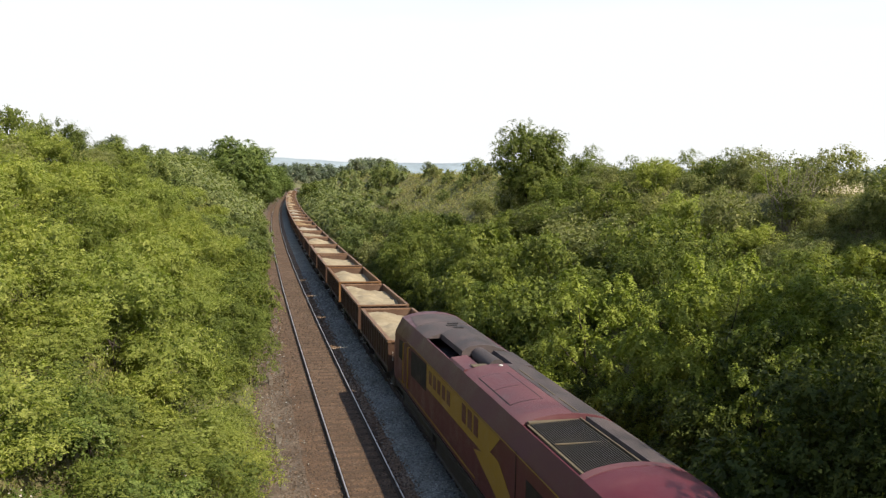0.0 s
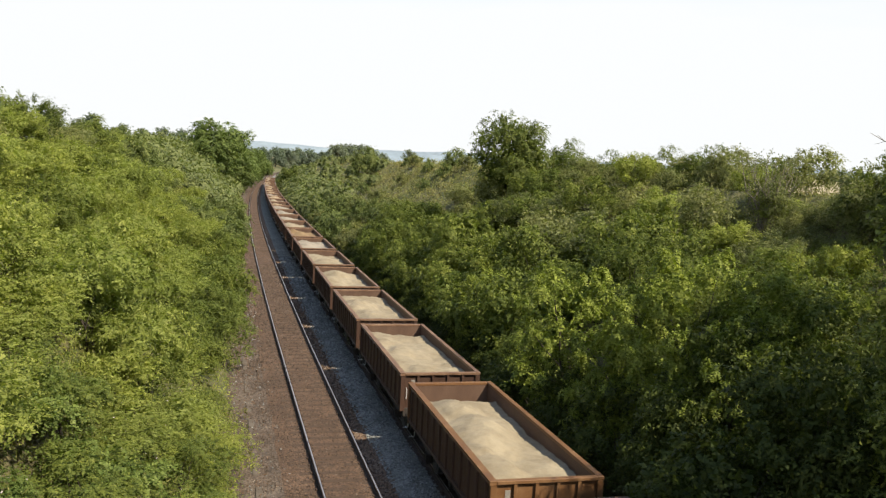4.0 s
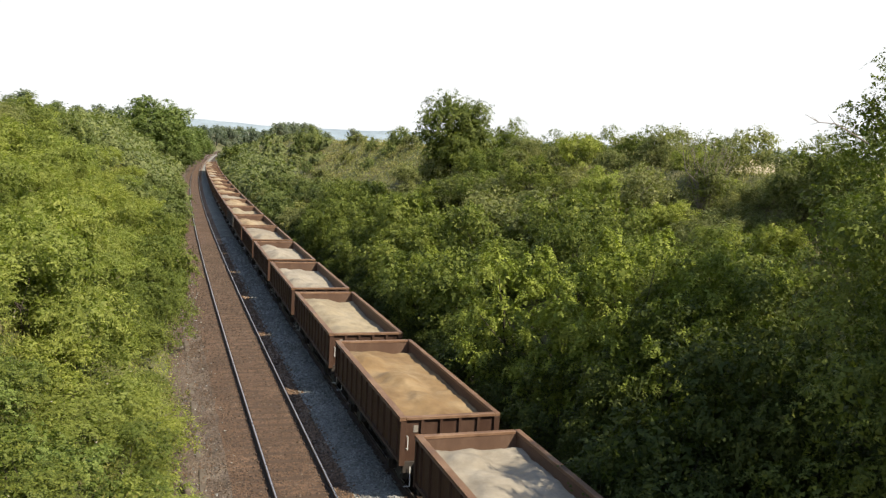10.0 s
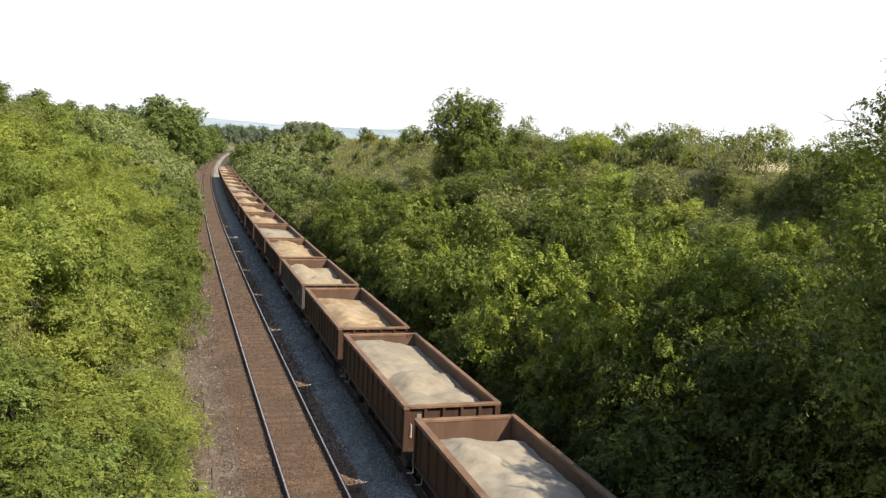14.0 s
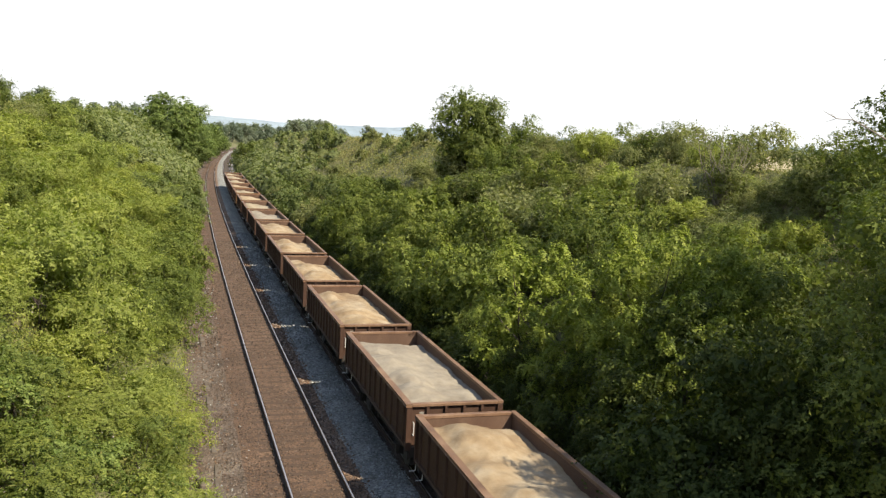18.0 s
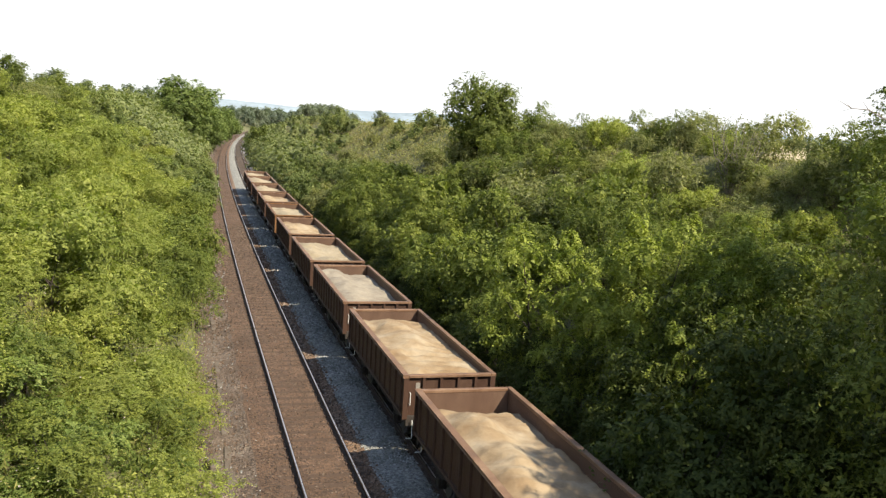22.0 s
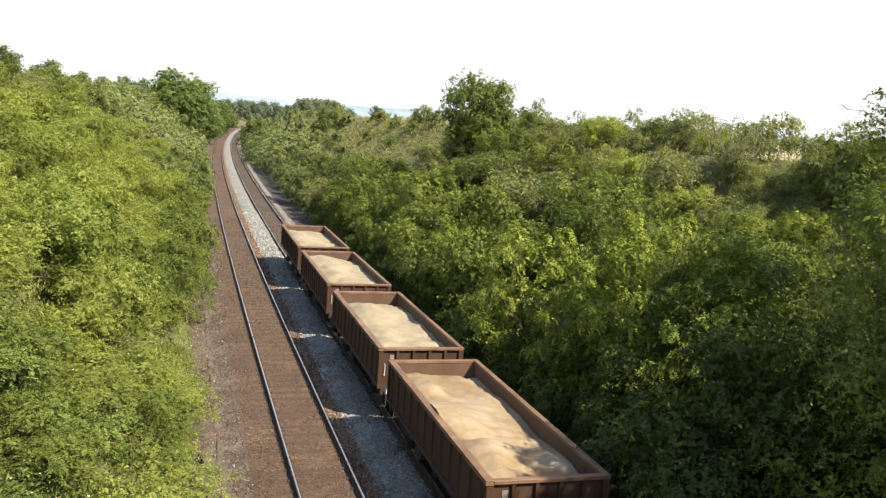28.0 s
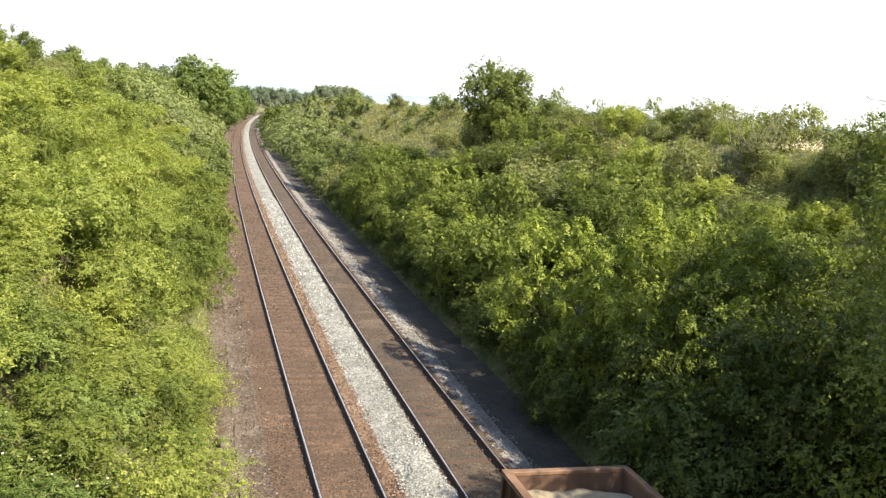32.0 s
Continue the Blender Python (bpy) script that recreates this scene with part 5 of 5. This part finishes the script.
def scatter(name, label, count, area, height, leaf, mat, seed, narrow=0.4, upright=0.2, patchy=0.0):
    """Low growth over a stretch of bank, as one mesh."""
    rng = np.random.default_rng(seed)
    u0, u1, y0, y1 = area
    k = rng.uniform(0, 1, count)
    ys = y0 + (y1 - y0) * k ** 1.6
    us = rng.uniform(u0, u1, count)
    keep = np.ones(count, bool)
    zs = np.empty(count)
    for i in range(count):
        zs[i] = lift(us[i], ys[i])
        if patchy and noise.noise((us[i] * 0.25, ys[i] * 0.2, seed)) < patchy - 0.5:
            keep[i] = False
    mound = np.array([0.5 + 1.2 * noise.noise((us[i] * 0.55, ys[i] * 0.45, 40 + seed)) for i in range(count)])
    hh = rng.uniform(0, 1, count) ** 1.2 * height * np.clip(mound, 0.15, 1.4)
    pos = np.stack([us + BEND * ys * ys, ys, zs + hh], 1)[keep]
    far = np.clip(ys / 55, 0.75, 1.7)[keep]
    nrm = rng.normal(0, 1, pos.shape)
    nrm = nrm * np.array([1, 1, upright]) if upright < 0.5 else nrm * 0.5 + np.array([0.1, -0.2, 0.9])
    swell = rng.normal(0, 0.35, pos.shape) + np.array([0.15 if u1 < 0 else -0.15, -0.35, 0.8])
    leaves = (pos, nrm, leaf * far * rng.uniform(0.6, 1.3, len(pos)), narrow, 3, swell)
    tagged(new(name, leaf_mesh(name, [leaves], mat, rng)), label, "undergrowth", kind="stuff")


scatter("undergrowth", "leafy brambles and nettles on the near slope", 44000, (-15, -2.8, 11, 42), 1.15, 0.085, LEAF_BRAMBLE, 60, 0.6, 0.6)
scatter("undergrowth", "tall green weeds and grass on the cutting slope", 40000, (-17, -3.0, 22, 115), 1.1, 0.15, LEAF_WILLOW, 61)
scatter("grass", "long yellow-green grass on the cutting slope", 26000, (-17, -3.0, 24, 120), 1.0, 0.24, GRASS_BLADE, 62, 0.14, 0.15)
scatter("grass", "long soft grass among the brambles", 20000, (-12, -3.2, 11, 34), 1.2, 0.26, GRASS_BLADE, 70, 0.10, 0.15)
scatter("grass", "yellow-green grass tufts along the cess", 5000, (-3.3, -2.5, 14, 90), 0.55, 0.22, GRASS_BLADE, 66, 0.12, 0.15, 0.4)
scatter("undergrowth", "weeds under the bushes, shade put into their leaf colour", 24000, (6.9, 15, 9, 110), 0.8, 0.15, LEAF_SHADE, 63)
scatter("undergrowth", "grey-green weeds on the upper slope", 30000, (13, 23, 16, 110), 1.3, 0.13, LEAF_GREY, 67, 0.5, 0.6)
scatter("grass", "pale seeding grass on the upper slope", 46000, (12.5, 22, 14, 66), 1.5, 0.24, GRASS_PALE, 69, 0.13, 0.15)
scatter("grass", "dry straw-coloured grass along the crest", 30000, (16.5, 25, 20, 130), 0.9, 0.22, GRASS_STRAW, 64, 0.12, 0.15, 0.45)
scatter("grass", "dry grass in streaks on the far bank", 18000, (15, 24, 60, 260), 0.8, 0.22, GRASS_STRAW, 68, 0.12, 0.2, 0.55)
scatter("grass", "pale green grass on the far bank", 50000, (9, 24, 48, 240), 0.9, 0.20, GRASS_PALE, 72, 0.14, 0.2)
scatter("grass", "long grass along the far banks", 9000, (-14, -3.4, 110, 380), 0.9, 0.30, GRASS_BLADE, 65, 0.2, 0.2)


# ---- small things along the line ----
rng6 = np.random.default_rng(6)


def stones(name, label, count, u0, u1, y0, y1, height, size, mat, seed):
    """Loose angular stones lying on the ballast."""
    rng = np.random.default_rng(seed)
    ys = y0 + (y1 - y0) * rng.uniform(0, 1, count) ** 1.7
    us = rng.uniform(u0, u1, count)
    zs = np.array([height(u) for u in us])
    s = size * rng.uniform(0.6, 1.35, (count, 1)) * np.clip(ys / 30, 0.9, 2.0)[:, None]
    base = np.array([(1, 0, 0), (0, 1, 0), (-1, 0, 0), (0, -1, 0), (0, 0, 0.85), (0, 0, -0.7)], float)
    a = rng.uniform(0, 2 * math.pi, count)
    c, sn = np.cos(a), np.sin(a)
    v = np.empty((count, 6, 3))
    for k in range(6):
        b = base[k] * (1 + rng.uniform(-0.35, 0.35, (count, 3)))
        b = b + rng.uniform(-0.25, 0.25, (count, 3))
        v[:, k, 0] = b[:, 0] * c - b[:, 1] * sn
        v[:, k, 1] = b[:, 0] * sn + b[:, 1] * c
        v[:, k, 2] = b[:, 2]
    v = v * s[:, None] * 0.5 + np.stack([us + BEND * ys * ys, ys, zs + 0.012], 1)[:, None]
    tri = np.array([(0, 1, 4), (1, 2, 4), (2, 3, 4), (3, 0, 4), (1, 0, 5), (2, 1, 5), (3, 2, 5), (0, 3, 5)])
    f = (np.arange(count)[:, None, None] * 6 + tri[None]).reshape(-1, 3)
    tagged(new(name, np_mesh(name, v.reshape(-1, 3), f, mat)), label, "ballast", kind="stuff")


def profile(points):
    us = [p[0] for p in points]
    zs = [p[1] for p in points]
    return lambda u: float(np.interp(u, us, zs))


FLAT = profile([(-3.4, -0.52), (-2.75, -0.42), (-2.2, -0.33), (-1.75, -0.20), (-1.3, -0.165), (0.9, -0.165), (1.22, -0.14), (1.5, -0.095), (1.8, -0.06), (2.15, -0.07), (2.52, -0.15), (2.75, -0.165),
                (4.1, -0.165), (4.55, -0.18), (5.0, -0.22), (5.6, -0.38), (6.4, -0.46), (7.6, -0.5)])
stones("ballast_stones", "loose rust-brown ballast stones", 10000, -2.6, 1.3, 14, 75, FLAT, 0.06, STONE_BROWN, 1)
stones("ballast_stones", "rust-stained ballast stones beside the rail", 3000, 0.82, 1.44, 14, 75, FLAT, 0.065, STONE_RUST, 2)
stones("ballast_stones", "clean pale grey ballast stones", 8500, 1.25, 2.56, 14, 80, FLAT, 0.07, STONE_GREY, 3)
stones("ballast_stones", "brown ballast stones between the far rails", 2200, 2.5, 4.5, 14, 75, FLAT, 0.06, STONE_BROWN, 4)
stones("ballast_stones", "grey shoulder ballast stones", 2600, 4.5, 5.5, 14, 75, FLAT, 0.065, STONE_DUST, 5)
# pale stones stand in for the sunlit patch on this gravel
stones("ballast_stones", "grey gravel beside the far track, pale to stand for sun on it", 1500, 5.4, 6.7, 13, 20, FLAT, 0.055, STONE_DUST, 8)
stones("ballast_stones", "pale stones scattered along the cess", 420, -3.1, -1.5, 14, 60, FLAT, 0.06, STONE_GREY, 6)
stones("ballast_stones", "reddish stones and dust along the cess", 2600, -3.2, -1.8, 14, 70, FLAT, 0.055, STONE_RUST, 7)


def sleeper_mesh():
    bm = box(-1.25, 1.25, -0.13, 0.13, -0.33, -0.160, 0.015)
    for s in (-1, 1):
        for o in (-0.11, 0.11):
            box_into(bm, s * GAUGE + o - 0.035, s * GAUGE + o + 0.035, -0.05, 0.05, -0.161, -0.125)
    me = bpy.data.meshes.new("sleeper")
    bm.to_mesh(me)
    bm.free()
    me.materials.append(SLEEPER)
    return me


SLEEPER_MESH = sleeper_mesh()
for top, x in zip([o for o in bpy.data.objects if o.name.startswith("railway_track")], (UP_X, DOWN_X)):
    top["group"] = "railway tracks"
    for k in range(290):
        y = 8 + k * 0.65
        ob = child("sleeper", SLEEPER_MESH, top)
        ob.matrix_world = pose(x + bend(y), y, 0, 0, 0, heading(y))

# cable trough along the cess, half sunk in dust and grass
trough = tagged(new("cable_trough"), "half-buried concrete cable trough along the cess", "cable trough")
lid_bm = box(-0.10, 0.10, -0.45, 0.45, -0.06, 0.0, 0.012)
lid_me = bpy.data.meshes.new("lid")
lid_bm.to_mesh(lid_me)
lid_bm.free()
lid_me.materials.append(CONCRETE)
for k in range(58):
    y = 12 + k * 0.93
    if k % 11 == 5 or k > 40 and k % 2:
        continue
    ob = child("lid", lid_me, trough)
    ob.matrix_world = pose(-2.42 + bend(y) + rng6.normal(0, 0.012), y, -0.350 + rng6.normal(0, 0.018), rng6.normal(0, 1.2), rng6.normal(0, 2.0), heading(y) + rng6.normal(0, 1.2))
block = tagged(new("concrete_block"), "pale broken concrete block on the cess", "block")
part("slab", box(-0.16, 0.16, -0.3, 0.3, -0.14, 0.06, 0.03), CONCRETE, block)
block.matrix_world = pose(-2.75, 23.2, -0.32, 3, 6, 12)


def blossoms(count, area, seed):
    """Small pale bramble flowers and seed heads."""
    rng = np.random.default_rng(seed)
    u0, u1, y0, y1 = area
    us, ys = rng.uniform(u0, u1, count), rng.uniform(y0, y1, count)
    keep = np.array([noise.noise((u * 0.5, y * 0.4, 8.0)) > -0.05 for u, y in zip(us, ys)])
    us, ys = us[keep], ys[keep]
    pos = np.array([(u + bend(y), y, lift(u, y) + rng.uniform(0.6, 1.15)) for u, y in zip(us, ys)])
    petals = (pos, rng.normal(0, 0.4, pos.shape) + np.array([0, -0.5, 0.8]), 0.05 * rng.uniform(0.6, 1.3, len(pos)), 0.9, 4, None)
    tagged(new("bramble_flowers", leaf_mesh("bramble_flowers", [petals], PETAL, rng)), "pale pink and white bramble flowers", "flowers", kind="stuff")


blossoms(330, (-8.5, -3.6, 12.5, 19), 9)
blossoms(110, (-8.5, -3.4, 19, 30), 10)


def shed(az, y, w, h):
    """Small pale farm building far off."""
    top = tagged(new("farm_shed"), "small pale farm building among distant trees", "shed", "distant farm sheds")
    part("wall", box(-w / 2, w / 2, -3, 3, -1, h, 0.05), WHITE_PAINT, top)
    part("roof", loft([[(-w / 2 - 0.3, -3.3, h), (-w / 2 - 0.3, 0, h + 1.4), (-w / 2 - 0.3, 3.3, h)], [(w / 2 + 0.3, -3.3, h), (w / 2 + 0.3, 0, h + 1.4), (w / 2 + 0.3, 3.3, h)]]), CONCRETE, top, "grey sheet roof")
    x = EYE[0] + y * math.tan(radians(az))
    top.matrix_world = pose(x, y, 11.5, 0, 0, 8)


shed(4.9, 980, 6, 1.8)
shed(5.6, 1010, 8, 1.5)


# ---- movement ----
# metres that the train has come, by seconds
RUN = ((0, 0.00), (2, 18.28), (4, 36.53), (6, 54.82), (8, 73.19), (9, 82.40), (10, 91.64), (11, 100.94), (12, 110.29), (13, 119.64), (14, 128.98), (15, 138.31), (16, 147.65), (17, 157.02), (18, 166.46), (19, 175.89), (20, 185.28), (21, 194.62), (22, 203.93), (23, 213.25), (24, 222.58), (25, 231.90), (26, 241.20), (27, 250.54), (28, 259.95), (29, 269.45), (30, 278.98), (32, 297.96))


def on_line(y, length):
    """Pose on the far track of a vehicle whose near end is y metres along."""
    a, b = y + 0.2 * length, y + 0.8 * length
    dx = (bend(b) - bend(a)) / (b - a)
    x = bend(a) - dx * 0.2 * length + DOWN_X
    return pose(x, y, 0, 0, 0, -math.degrees(math.atan(dx)))


def roll_rows(r, y):
    """A wheel's turning on its axle, in steps of less than a quarter turn."""
    steps = int(RUN[-1][1] / (r * 1.45)) + 2
    out = []
    for k in range(steps):
        s = RUN[-1][1] * k / (steps - 1)
        for (t0, a), (t1, b) in zip(RUN, RUN[1:]):
            if s <= b + 1e-6:
                t = t0 + (t1 - t0) * (s - a) / (b - a)
                break
        out.append((t, Matrix.Translation((0, y, r)) @ pose(0, 0, 0, math.degrees(s / r))))
    return out


def motions():
    walk(loco, [(t, on_line(LOCO_Y - s, 20.7)) for t, s in RUN])
    for n, (w, ld) in enumerate(zip(wagons, loads)):
        rows = [(t, on_line(NEAR_END[n] - s, BOX_LEN)) for t, s in RUN]
        walk(w, rows)
        walk(ld, rows)
    for vehicle in (loco, *wagons):
        r = 0.53 if vehicle is loco else 0.47
        for axle in vehicle.children:
            if axle.name.startswith("wheelset"):
                walk(axle, roll_rows(r, axle.location.y))


motions()
